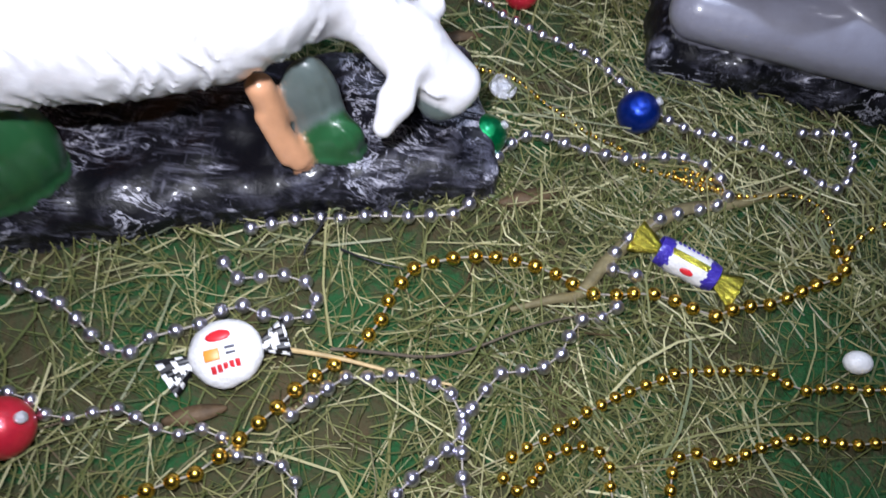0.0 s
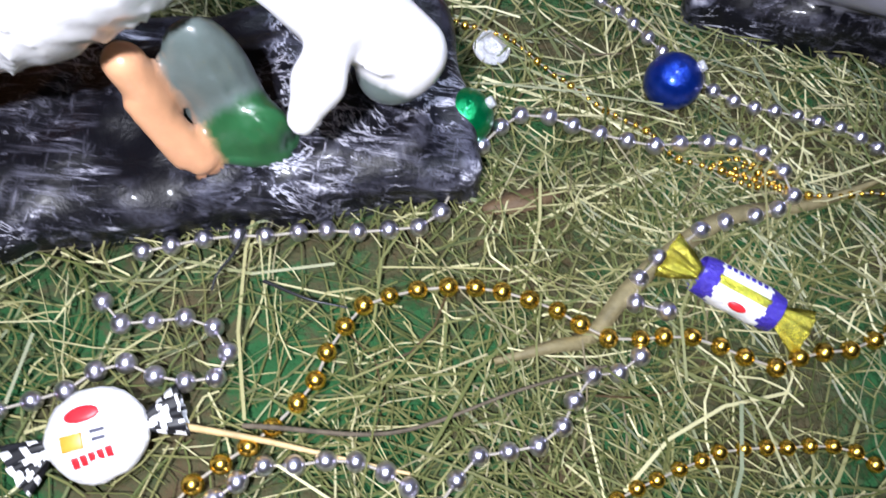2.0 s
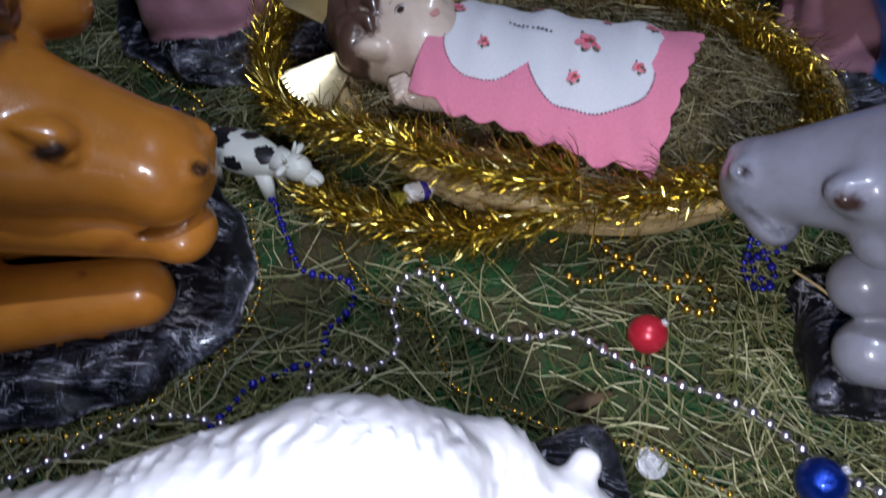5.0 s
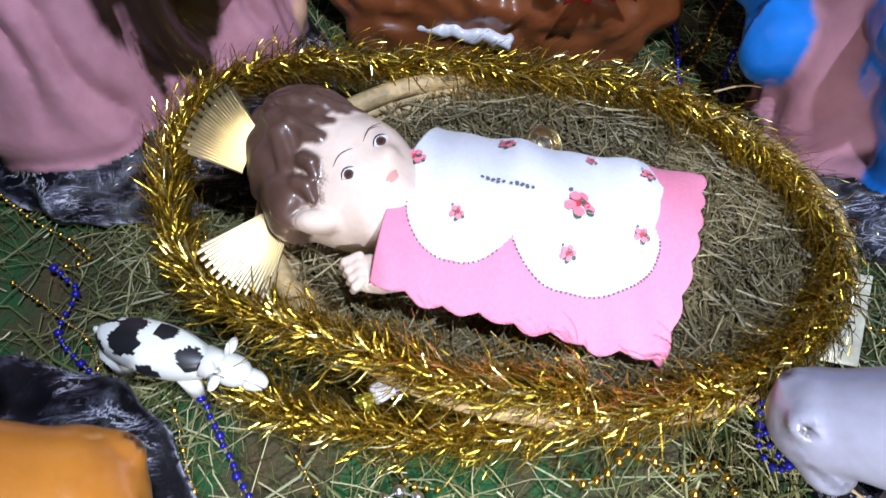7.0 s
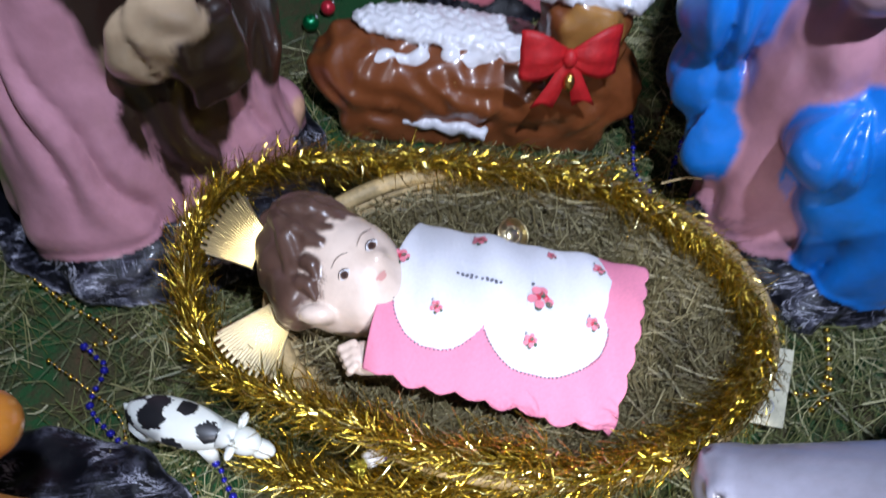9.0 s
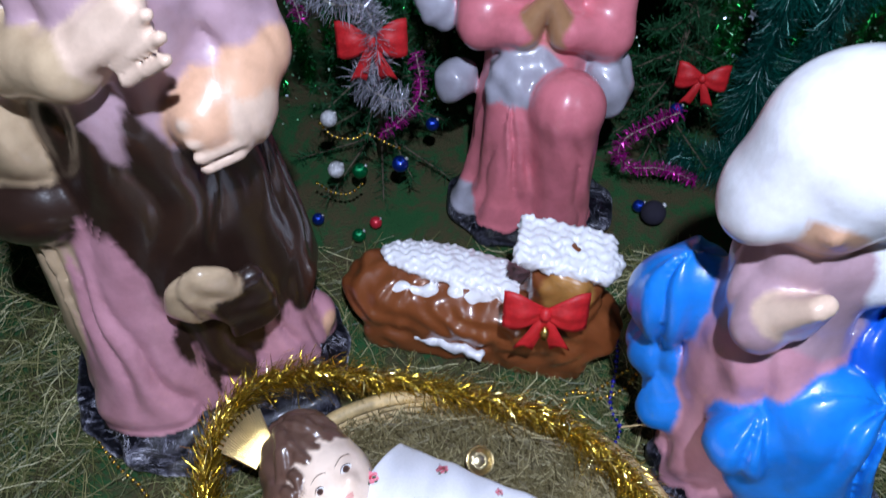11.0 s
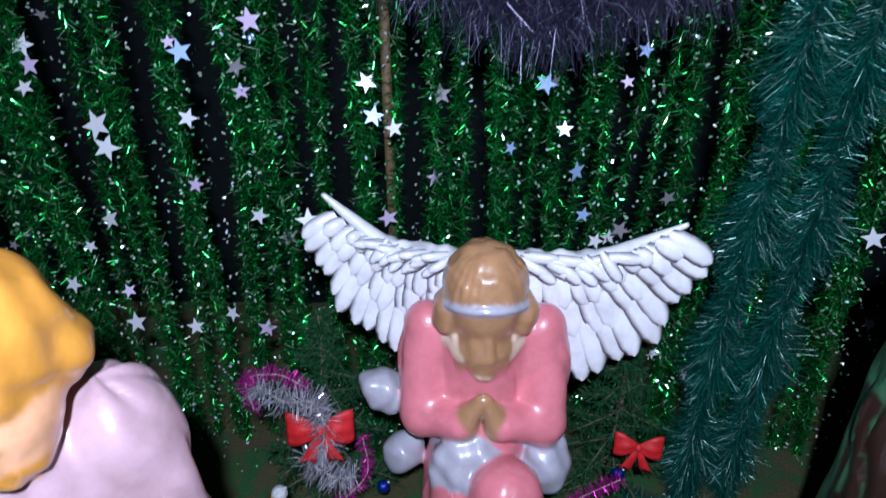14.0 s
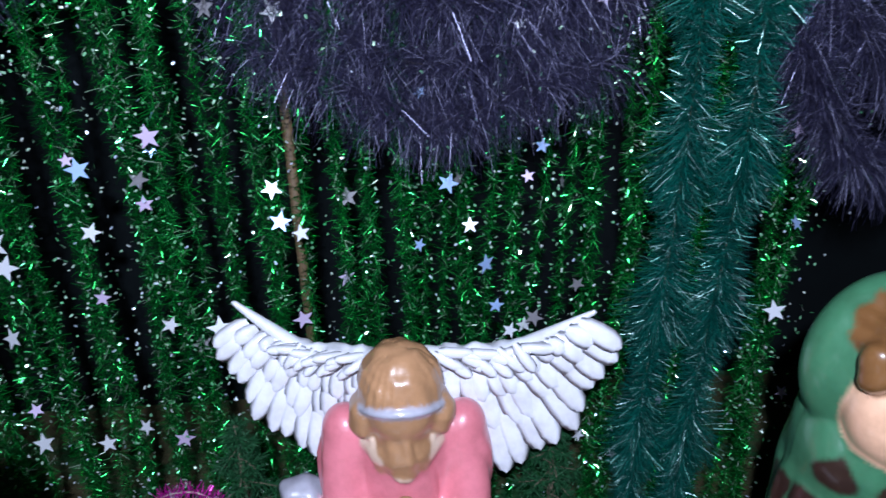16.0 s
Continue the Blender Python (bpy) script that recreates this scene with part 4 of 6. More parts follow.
def feather_rows(root, tip, size, facing):
    """Overlapping feathers of one wing: long quills, coverts over them and a ruff along the arm."""
    root, tip, nrm = (np.array(q, float) for q in (root, tip, facing))
    nrm /= np.linalg.norm(nrm)
    sx = math.copysign(1.0, tip[0] - root[0])
    blades = []

    def arm(u):
        return root + np.array([sx * size * 0.172 * u, (tip[1] - root[1]) * u, size * (0.006 + 0.058 * max(0.0, u - 0.35) ** 1.5 / 0.524)])

    for row, (n, reach, w, u0, u1) in enumerate(((13, 0.90, 0.033, 0.14, 0.97), (11, 0.58, 0.031, 0.12, 0.90), (10, 0.34, 0.026, 0.08, 0.78))):
        for i in range(n):
            s = i / (n - 1)
            u = u0 + (u1 - u0) * s
            p0 = arm(u) + np.array([0, 0, -0.008 * size]) + nrm * (0.0035 * row + 0.0006 * i)
            a = radians(-88 + 62 * s ** 1.25 + 5 * math.sin(3.1 * i + row))
            L = size * reach * (0.125 + 0.022 * math.sin(math.pi * min(1, s * 1.3)) - 0.066 * s ** 1.6) * (1 + 0.05 * math.sin(4.7 * i + 2 * row))
            blades.append((p0, a, L, size * w * (1 - 0.35 * s), row))
    for i in range(17):
        u = 0.04 + 0.56 * i / 16
        blades.append((arm(u) + nrm * 0.016 + np.array([0, 0, size * (0.004 + 0.004 * math.sin(2.2 * i))]), radians(-32 + 50 * math.sin(2.4 * i) * 0.5 + 8 * (i % 3)), size * 0.040, size * 0.012, 3))
    v, f = [], []
    steps = ((0, 0.55), (0.2, 0.9), (0.45, 1.0), (0.70, 1.0), (0.88, 0.84), (0.97, 0.52), (1.0, 0.12))
    for p0, a, L, w, row in blades:
        d = np.array([sx * math.cos(a), 0.0, math.sin(a)])
        d -= nrm * (d @ nrm)
        d /= np.linalg.norm(d)
        side = np.cross(d, nrm)
        o = len(v)
        for s, ww in steps:
            c = p0 + d * L * s - np.array([0, 0, 0.10 * L * s * s]) * (1 if row < 3 else -0.6) + nrm * 0.006 * math.sin(2.6 * s)
            for q, h in ((-1, -0.0012), (-0.45, 0.0012), (0, 0.0027), (0.45, 0.0012), (1, -0.0012), (0, -0.0028)):
                v.append(c + side * q * w * ww * 0.62 + nrm * h)
        for s in range(len(steps) - 1):
            for q in range(6):
                f.append((o + s * 6 + q, o + s * 6 + (q + 1) % 6, o + (s + 1) * 6 + (q + 1) % 6, o + (s + 1) * 6 + q))
    return v, f


def angel():
    P = [egg((0.345, 1.40, 0.008), (0.13, 0.10, 0.03), "marble", k=0.01, wool=(0.005, 60)),
         egg((0.26, 1.39, 0.02), (0.04, 0.035, 0.035), "silver", k=0.015, wool=(0.004, 80)),
         limb((0.325, 1.42, 0.03), (0.335, 1.45, 0.25), 0.085, 0.062, "pink", 0.02, (0.007, 12, 0, 6)),
         limb((0.30, 1.36, 0.02), (0.31, 1.385, 0.20), 0.038, 0.04, "pink", 0.02, (0.005, 8, 0, 6)),
         limb((0.38, 1.35, 0.03), (0.37, 1.345, 0.225), 0.042, 0.044, "pink", 0.02, (0.004, 8, 0, 6)),
         egg((0.368, 1.345, 0.24), (0.044, 0.044, 0.042), "pink", k=0.02),
         egg((0.315, 1.395, 0.235), (0.05, 0.04, 0.055), "silver", (0, 25, 0), 0.01, None, (0.003, 95)),
         egg((0.43, 1.42, 0.22), (0.035, 0.045, 0.05), "silver", (0, -10, 0), 0.01, None, (0.003, 95)),
         egg((0.225, 1.46, 0.19), (0.032, 0.03, 0.035), "silver", (0, 20, 0), 0.01, None, (0.003, 95)),
         limb((0.337, 1.46, 0.25), (0.337, 1.475, 0.41), 0.068, 0.062, "pink", 0.02, (0.003, 12, 0, 10)),
         egg((0.265, 1.475, 0.405), (0.036, 0.036, 0.05), "pink", (0, -15, 0), 0.02),
         egg((0.412, 1.47, 0.405), (0.036, 0.036, 0.05), "pink", (0, 15, 0), 0.02),
         limb((0.256, 1.465, 0.38), (0.255, 1.43, 0.30), 0.034, 0.030, "pink", 0.015, (0.003, 8, 0, 30)),
         limb((0.422, 1.46, 0.38), (0.42, 1.42, 0.295), 0.034, 0.030, "pink", 0.015, (0.003, 8, 0, 30)),
         limb((0.255, 1.43, 0.30), (0.305, 1.395, 0.315), 0.030, 0.022, "pink", 0.015),
         limb((0.42, 1.42, 0.295), (0.365, 1.392, 0.315), 0.030, 0.022, "pink", 0.015),
         limb((0.308, 1.395, 0.312), (0.332, 1.388, 0.362), 0.021, 0.009, "tan", 0.006),
         limb((0.358, 1.393, 0.312), (0.338, 1.388, 0.362), 0.021, 0.009, "tan", 0.004),
         egg((0.335, 1.44, 0.425), (0.05, 0.04, 0.025), "pale", (25, 0, 0), 0.01),
         egg((0.200, 1.47, 0.305), (0.04, 0.03, 0.03), "silver", (0, 35, 0), 0.008, None, (0.003, 95)),
         egg((0.335, 1.44, 0.485), (0.048, 0.05, 0.055), "tan", k=0.01),
         egg((0.335, 1.45, 0.505), (0.054, 0.056, 0.056), "tan", k=0.008, fold=(0.0012, 44, 0, 9), wool=(0.0012, 170)),
         limb((0.290, 1.432, 0.446), (0.330, 1.404, 0.386), 0.0050, 0.0030, "pale", 0.004), limb((0.380, 1.432, 0.446), (0.340, 1.404, 0.386), 0.0050, 0.0030, "pale", 0.004),
         egg((0.335, 1.425, 0.415), (0.035, 0.028, 0.045), "tan", (20, 0, 0), 0.012, (0.003, 9, 0, 20), (0.0015, 150)),
         egg((0.287, 1.445, 0.465), (0.02, 0.03, 0.03), "tan", k=0.008, wool=(0.002, 150)),
         egg((0.384, 1.445, 0.465), (0.02, 0.03, 0.03), "tan", k=0.008, wool=(0.002, 150)),
         egg((0.335, 1.441, 0.482), (0.056, 0.060, 0.014), "silver", (-22, 0, 0), 0.003),
         limb((0.31, 1.525, 0.485), (0.20, 1.555, 0.492), 0.020, 0.014, "wing", 0.015, None, (0.003, 160)),
         limb((0.20, 1.555, 0.492), (0.118, 1.566, 0.566), 0.014, 0.004, "wing", 0.012),
         limb((0.365, 1.525, 0.485), (0.49, 1.525, 0.490), 0.020, 0.014, "wing", 0.015, None, (0.003, 160)),
         limb((0.49, 1.525, 0.490), (0.594, 1.503, 0.561), 0.014, 0.004, "wing", 0.012)]
    lv, lf = feather_rows((0.30, 1.53, 0.485), (0.124, 1.566, 0.545), 1.0, (0.1, -0.95, 0.3))
    rv, rf = feather_rows((0.375, 1.53, 0.485), (0.590, 1.503, 0.545), 1.19, (-0.1, -0.95, 0.3))
    return sculpt("angel_statue", P, 0.0034, "kneeling angel statue in pink robe with white feathered wings", "statue", join=((lv, lf, "wing"), (rv, rf, "wing")))


def shepherd():
    P = [egg((0.79, 1.27, 0.008), (0.12, 0.12, 0.025), "marble", k=0.01, wool=(0.004, 70)),
         limb((0.79, 1.28, 0.03), (0.78, 1.28, 0.50), 0.10, 0.085, "brown", 0.02, (0.007, 14, 0, 4)),
         limb((0.80, 1.30, 0.10), (0.775, 1.29, 0.58), 0.10, 0.08, "green", 0.015, (0.006, 12, 1, 4)),
         egg((0.785, 1.265, 0.57), (0.085, 0.06, 0.05), "brown", k=0.02),
         egg((0.765, 1.240, 0.655), (0.060, 0.055, 0.065), "skin", k=0.01),
         egg((0.755, 1.265, 0.735), (0.052, 0.05, 0.042), "bronze", k=0.006, wool=(0.004, 110)),
         egg((0.745, 1.232, 0.715), (0.050, 0.032, 0.035), "bronze", k=0.006, wool=(0.004, 110)),
         egg((0.757, 1.29, 0.685), (0.080, 0.045, 0.100), "green", k=0.006),
         egg((0.745, 1.20, 0.675), (0.009, 0.012, 0.014), "skin", k=0.006)]
    for q in P:
        for key in ("a", "b", "c"):
            if key in q:
                q[key] = q[key] + np.array([0.076, 0.0, -0.062 * (q[key][2] > 0.3)])
    return sculpt("shepherd_statue", P, 0.0036, "standing shepherd statue in green hood with brown glossy hair", "statue")


for maker in (sheep, donkey, ox, baby, joseph, mary, angel, shepherd):
    maker()

# ---- basket with hay, towel, halo and tinsel ----
BASKET = (0.25, 0.862)
TURN_B = radians(-12)


def oval(a, b, z, n=120, wob=0.0):
    t = np.linspace(0, 2 * np.pi, n, endpoint=False)
    x, y = a * np.cos(t), b * np.sin(t)
    c, s = math.cos(TURN_B), math.sin(TURN_B)
    return np.stack([BASKET[0] + c * x - s * y, BASKET[1] + s * x + c * y, z + wob * np.sin(7 * t)], 1)


def basket():
    top = thing("wicker_basket", "shallow oval wicker basket lined with hay", "basket")
    for i in range(7):
        z = 0.006 + 0.0085 * i
        g = 0.82 + 0.18 * (i / 6) ** 0.7
        loop = oval(0.212 * g, 0.148 * g, z, 120, 0.0012)
        loop = np.vstack([loop, loop[:1]])
        v, f = tube(loop, 0.0050, 7)
        part("cane_hoop", mesh_from("cane_hoop", v, f, ["wicker"]), "wicker", top)
    loop = oval(0.217, 0.153, 0.066, 140)
    loop = np.vstack([loop, loop[:1]])
    v, f = tube(loop, 0.0085, 9)
    part("rim", mesh_from("rim", v, f, ["wicker"]), "wicker", top, "pale flat cane rim")
    up, lowr = oval(0.214, 0.150, 0.066, 44), oval(0.176, 0.123, 0.004, 44)
    for i in range(44):
        part("upright", rod(lowr[i], up[i], 0.003, 0.003, 6), "wicker", top)
    n = 122
    ring = [oval(0.19 * k, 0.132 * k, 0.028 + 0.016 * k ** 3, n) for k in (1.0, 0.75, 0.5, 0.25)]
    v = np.vstack(ring + [np.array([[*BASKET, 0.028]])])
    f = [(r * n + i, r * n + (i + 1) % n, (r + 1) * n + (i + 1) % n, (r + 1) * n + i) for r in range(3) for i in range(n)] + [(3 * n + i, 3 * n + (i + 1) % n, 4 * n) for i in range(n)]
    part("bottom", mesh_from("bottom", v, f, ["leaf_brown"]), "leaf_brown", top, "woven bottom packed with brown hay")
    return top


basket()


def in_basket(n):
    t, r = RNG.uniform(0, 2 * np.pi, n), np.sqrt(RNG.uniform(0, 1, n)) * 0.95
    x, y = 0.20 * r * np.cos(t), 0.138 * r * np.sin(t)
    c, s = math.cos(TURN_B), math.sin(TURN_B)
    return BASKET[0] + c * x - s * y, BASKET[1] + s * x + c * y, 0.034 + 0.026 * r ** 3


hay("basket_hay", 6500, in_basket, 0.0, 0.012, "tangled dry hay filling the basket", (0.02, 0.075), 0.00045, "brown_hay")

TL, TR, BL, BR = (np.array(q) for q in ((0.172, 0.946, 0.086), (0.352, 0.860, 0.112), (0.106, 0.800, 0.104), (0.297, 0.737, 0.066)))


def towel_at(u, v, off=0.0):
    """A point of the draped towel; u runs along the doll, v across it."""
    u, v = np.asarray(u, float), np.asarray(v, float)
    p = (BL * (1 - u)[..., None] + BR * u[..., None]) * (1 - v)[..., None] + (TL * (1 - u)[..., None] + TR * u[..., None]) * v[..., None]
    z = 0.034 * np.sin(np.pi * np.clip(v, 0, 1)) ** 0.8 * (0.95 - 0.25 * u) + 0.0022 * np.sin(9 * v + 16 * u) + 0.0016 * np.sin(31 * u + 4 * v)
    z = z + 0.004 * np.sin(np.pi * u * 7) * np.clip(0.2 - v, 0, 1) * 5
    p[..., 2] += z + off
    p[..., 0] -= 0.02 * np.sin(np.pi * v) * (1 - u) * 0.2
    return p


def white_zone(u, v):
    a = ((u - 0.235) / 0.185) ** 2 + ((v - 0.42) / 0.25) ** 2 < 1
    b = ((u - 0.64) / 0.245) ** 2 + ((v - 0.44) / 0.27) ** 2 < 1
    c = (v > 0.45) & (u < 0.86 - 0.35 * np.maximum(v - 0.8, 0))
    return a | b | c


def towel():
    n, m = 150, 110
    U, V = np.meshgrid(np.linspace(0, 1, n), np.linspace(0, 1, m))
    sc = 0.016
    Ue = U + sc * (np.abs(np.sin(V * 22)) - 0.5) * np.clip((U - 0.8) / 0.2, 0, 1)
    Ve = V - 0.022 * (np.abs(np.sin(U * 26)) - 0.5) * np.clip((0.2 - V) / 0.2, 0, 1)
    P = towel_at(Ue, Ve).reshape(-1, 3)
    f = [(j * n + i, j * n + i + 1, (j + 1) * n + i + 1, (j + 1) * n + i) for j in range(m - 1) for i in range(n - 1)]
    uc = (U[:-1, :-1] + U[1:, 1:]).ravel() / 2
    vc = (V[:-1, :-1] + V[1:, 1:]).ravel() / 2
    top = thing("embroidered_towel", "pink scalloped towel with white panel and embroidered roses", "towel")
    cloth = part("cloth", mesh_from("cloth", P, f, ["towel_pink", "towel_white"], white_zone(uc, vc).astype(int)), "", top)
    sol = cloth.modifiers.new("thick", "SOLIDIFY")
    sol.thickness, sol.offset = 0.0022, -1

    def edging(cu, cv, ru, rv, a0, a1, k):
        t = np.radians(np.linspace(a0, a1, k))
        v, fs = [], []
        for i, tt in enumerate(t):
            for w, r in ((-0.5, 1.0), (0.5, 1.0), (0.5, 1.035), (-0.5, 1.035)):
                q = tt + w * 0.030
                v.append(towel_at(np.array(cu + ru * r * math.cos(q)), np.array(cv + rv * r * math.sin(q)), 0.0009))
            fs.append((4 * i, 4 * i + 1, 4 * i + 2, 4 * i + 3))
        part("stitched_edge", mesh_from("stitched_edge", v, fs, ["thread_grey"]), "", top, "row of small grey stitches")

    edging(0.235, 0.42, 0.185, 0.25, 178, 318, 30)
    edging(0.64, 0.44, 0.245, 0.27, 208, 372, 46)

    def petals(name, u, v, size, mat, n, r0):
        vs, fs = [], []
        for i in range(n):
            a = 2 * math.pi * i / n + RNG.uniform(-0.3, 0.3)
            cu, cv = u + r0 * size * math.cos(a) * 5.0, v + r0 * size * math.sin(a) * 6.5
            o = len(vs)
            for k in range(8):
                b = 2 * math.pi * k / 8
                vs.append(towel_at(np.array(cu + size * 2.6 * math.cos(b)), np.array(cv + size * 3.4 * math.sin(b)), 0.0014 + 0.0002 * i))
            fs.append(tuple(range(o, o + 8)))
        part(name, mesh_from(name, vs, fs, [mat]), "", top)

    for u, v, s in ((0.60, 0.56, 1.5), (0.22, 0.36, 0.7), (0.60, 0.32, 0.75), (0.82, 0.50, 0.8), (0.29, 0.90, 0.9), (0.02, 0.62, 1.0), (0.80, 0.86, 0.8), (0.60, 0.92, 0.6)):
        k = 0.0052 * s
        petals("rose_leaves", u + 0.006, v - 3.2 * k, k * 0.75, "thread_green", 4, 1.1)
        petals("rose_stem", u - 3.5 * k, v + 4 * k, k * 0.4, "thread_grey", 3, 2.2)
        petals("rose_petals", u, v, k, "thread_rose", 5, 0.9)
        petals("rose_heart", u, v + k, k * 0.8, "thread_red", 3, 0.6)
    for u in (0.27, 0.37):
        for i in range(4):
            petals("stitched_word", u + 0.018 * i, 0.60 + 0.01 * (i % 2), 0.0026, "thread_grey", 2, 0.8)


towel()


def halo():
    top = thing("gold_halo", "gold fans of thin metal rays behind a doll's head", "halo")
    fans = (((0.062, 0.893, 0.085), 141, 20, 0.040, 0.082, (-0.20, 0.55)), ((0.064, 0.888, 0.092), 226, 23, 0.028, 0.082, (0.05, 0.20)))
    for c, mid, spread, r0, r1, (gx, gy) in fans:
        for i in range(23):
            a = radians(mid - spread + 2 * spread * i / 22)
            d = np.array([math.cos(a), math.sin(a), gx * math.cos(a) + gy * math.sin(a)])
            t = np.array([-math.sin(a), math.cos(a), -gx * math.sin(a) + gy * math.cos(a)])
            w1 = 0.60 * r1 * radians(2 * spread) / 23
            vs = [np.array(c) + d * r + t * q * w + np.array([0, 0, h]) for r, w in ((r0, w1 * r0 / r1), (r1 * (0.94 + 0.06 * (i % 2)), w1)) for q, h in ((-1, 0), (0, 0.0009), (1, 0), (0, -0.0008))]
            fs = [(q, (q + 1) % 4, 4 + (q + 1) % 4, 4 + q) for q in range(4)] + [(4, 5, 6, 7)]
            part("ray", mesh_from("ray", vs, fs, ["halo_metal"], smooth=False), "", top)


halo()

RIM_PATH = [(0.235, 0.722, 0.086), (0.16, 0.733, 0.088), (0.105, 0.762, 0.087), (0.045, 0.80, 0.072), (0.0, 0.835, 0.06), (-0.025, 0.87, 0.06), (-0.038, 0.93, 0.066), (-0.025, 0.985, 0.07), (0.005, 1.025, 0.07),
            (0.06, 1.037, 0.072), (0.115, 1.032, 0.074), (0.18, 1.022, 0.074), (0.25, 1.008, 0.075), (0.31, 0.992, 0.075), (0.365, 0.965, 0.075), (0.415, 0.915, 0.075), (0.443, 0.86, 0.074), (0.445, 0.80, 0.072),
            (0.408, 0.752, 0.082), (0.355, 0.722, 0.084), (0.285, 0.708, 0.080), (0.215, 0.712, 0.062), (0.165, 0.72, 0.026), (0.105, 0.735, 0.022), (0.05, 0.752, 0.022), (0.012, 0.775, 0.022)]


def tinsel(name, points, length, width, mat, label, per=9, step=0.004, core="garland_thread", droop=0.0, forward=0.25, lumps=0.0, curled=False):
    top = thing(name, label, "garland")
    p = spline(points, step)
    v, f = tube(p, 0.0011, 5)
    part("cord", mesh_from("cord", v, f, [core]), "", top)
    part("foil_fringe", curls(p, per, length, width, mat, "foil_fringe") if curled else sprays(p, per, length, width, mat, "foil_fringe", forward, droop, lumps), "", top)
    return top


tinsel("gold_tinsel_garland", RIM_PATH, 0.034, 0.0011, "gold_tinsel", "thick gold tinsel garland wound round the basket rim", 36, 0.0036, "gold_bead", curled=True)

# ---- bead garlands ----
SPH = bmesh.new()
bmesh.ops.create_uvsphere(SPH, u_segments=12, v_segments=8, radius=1)
SPH_V, SPH_F = [tuple(q.co) for q in SPH.verts], [tuple(w.index for w in q.verts) for q in SPH.faces]
SPH.free()
BEAD = {m: mesh_from("bead", SPH_V, SPH_F, [m]) for m in ("silver_bead", "gold_bead", "blue_bead")}


def beads(name, points, r, step, mat, label, mixed=1.0, lift=0.0045):
    top = thing(name, label, "garland", group="bead garlands on the mat")
    p = spline(points, step)
    p[:, 2] += lift + r * 0.8
    p[:, :2] += RNG.normal(scale=r * 0.12, size=(len(p), 2))
    k = r * np.where(np.arange(len(p)) % 4 == 0, 1.0, mixed)
    for q, w in zip(p, k):
        b = new("bead", BEAD[mat])
        b.parent = top
        b.matrix_basis = Matrix.Translation(q) @ Matrix.Diagonal((w * RNG.uniform(0.95, 1.06), w * RNG.uniform(0.95, 1.06), w, 1))
    v, f = tube(p, r * 0.15, 5)
    part("thread", mesh_from("thread", v, f, ["garland_thread"]), "", top)
    return top


SILVER = "string of shiny silver plastic beads lying on the hay"
GOLD = "string of shiny gold plastic beads lying on the hay"
FINE = "fine string of tiny gold beads lying on the hay"
BLUE = "string of dark blue shiny beads lying on the hay"
beads("silver_bead_garland", [(0.253, 0.621), (0.287, 0.597), (0.342, 0.575), (0.375, 0.544), (0.400, 0.523), (0.419, 0.512), (0.455, 0.506), (0.483, 0.500), (0.506, 0.487), (0.534, 0.472), (0.552, 0.499), (0.554, 0.524), (0.511, 0.520)], 0.0044, 0.0125, "silver_bead", SILVER)
beads("silver_bead_garland", [(0.109, 0.381), (0.140, 0.392), (0.182, 0.401), (0.219, 0.406), (0.250, 0.414), (0.263, 0.441), (0.280, 0.473), (0.304, 0.489), (0.333, 0.481), (0.364, 0.475), (0.397, 0.481), (0.430, 0.479), (0.447, 0.459), (0.440, 0.444), (0.409, 0.434), (0.394, 0.426), (0.368, 0.405), (0.357, 0.388), (0.363, 0.378), (0.383, 0.382)], 0.0051, 0.0155, "silver_bead", SILVER)
beads("silver_bead_garland", [(0.360, 0.354), (0.348, 0.345), (0.335, 0.341), (0.322, 0.317), (0.310, 0.306), (0.294, 0.303), (0.281, 0.298), (0.271, 0.284), (0.263, 0.269), (0.261, 0.255), (0.263, 0.239), (0.265, 0.215)], 0.0051, 0.0145, "silver_bead", SILVER)
beads("silver_bead_garland", [(0.158, 0.259), (0.169, 0.270), (0.180, 0.282), (0.191, 0.287), (0.207, 0.288), (0.221, 0.291), (0.235, 0.290), (0.248, 0.285), (0.255, 0.277), (0.263, 0.262), (0.249, 0.245), (0.238, 0.233), (0.226, 0.224), (0.222, 0.205)], 0.0051, 0.0135, "silver_bead", SILVER)
beads("silver_bead_garland", [(-0.08, 0.336), (-0.031, 0.326), (-0.013, 0.320), (0.004, 0.316), (0.026, 0.298), (0.041, 0.289), (0.054, 0.286), (0.064, 0.297), (0.078, 0.304), (0.092, 0.311), (0.101, 0.320), (0.115, 0.327), (0.131, 0.321), (0.145, 0.319), (0.158, 0.323), (0.162, 0.333), (0.155, 0.346), (0.135, 0.350), (0.119, 0.346), (0.104, 0.346), (0.095, 0.358)], 0.0051, 0.0148, "silver_bead", SILVER)
beads("silver_bead_garland", [(-0.06, 0.262), (-0.008, 0.257), (0.005, 0.254), (0.017, 0.246), (0.029, 0.245), (0.039, 0.248), (0.056, 0.253), (0.068, 0.249), (0.083, 0.243), (0.098, 0.242), (0.110, 0.247), (0.120, 0.243), (0.129, 0.234), (0.142, 0.232), (0.158, 0.229), (0.166, 0.221), (0.171, 0.200)], 0.0044, 0.0135, "silver_bead", SILVER)
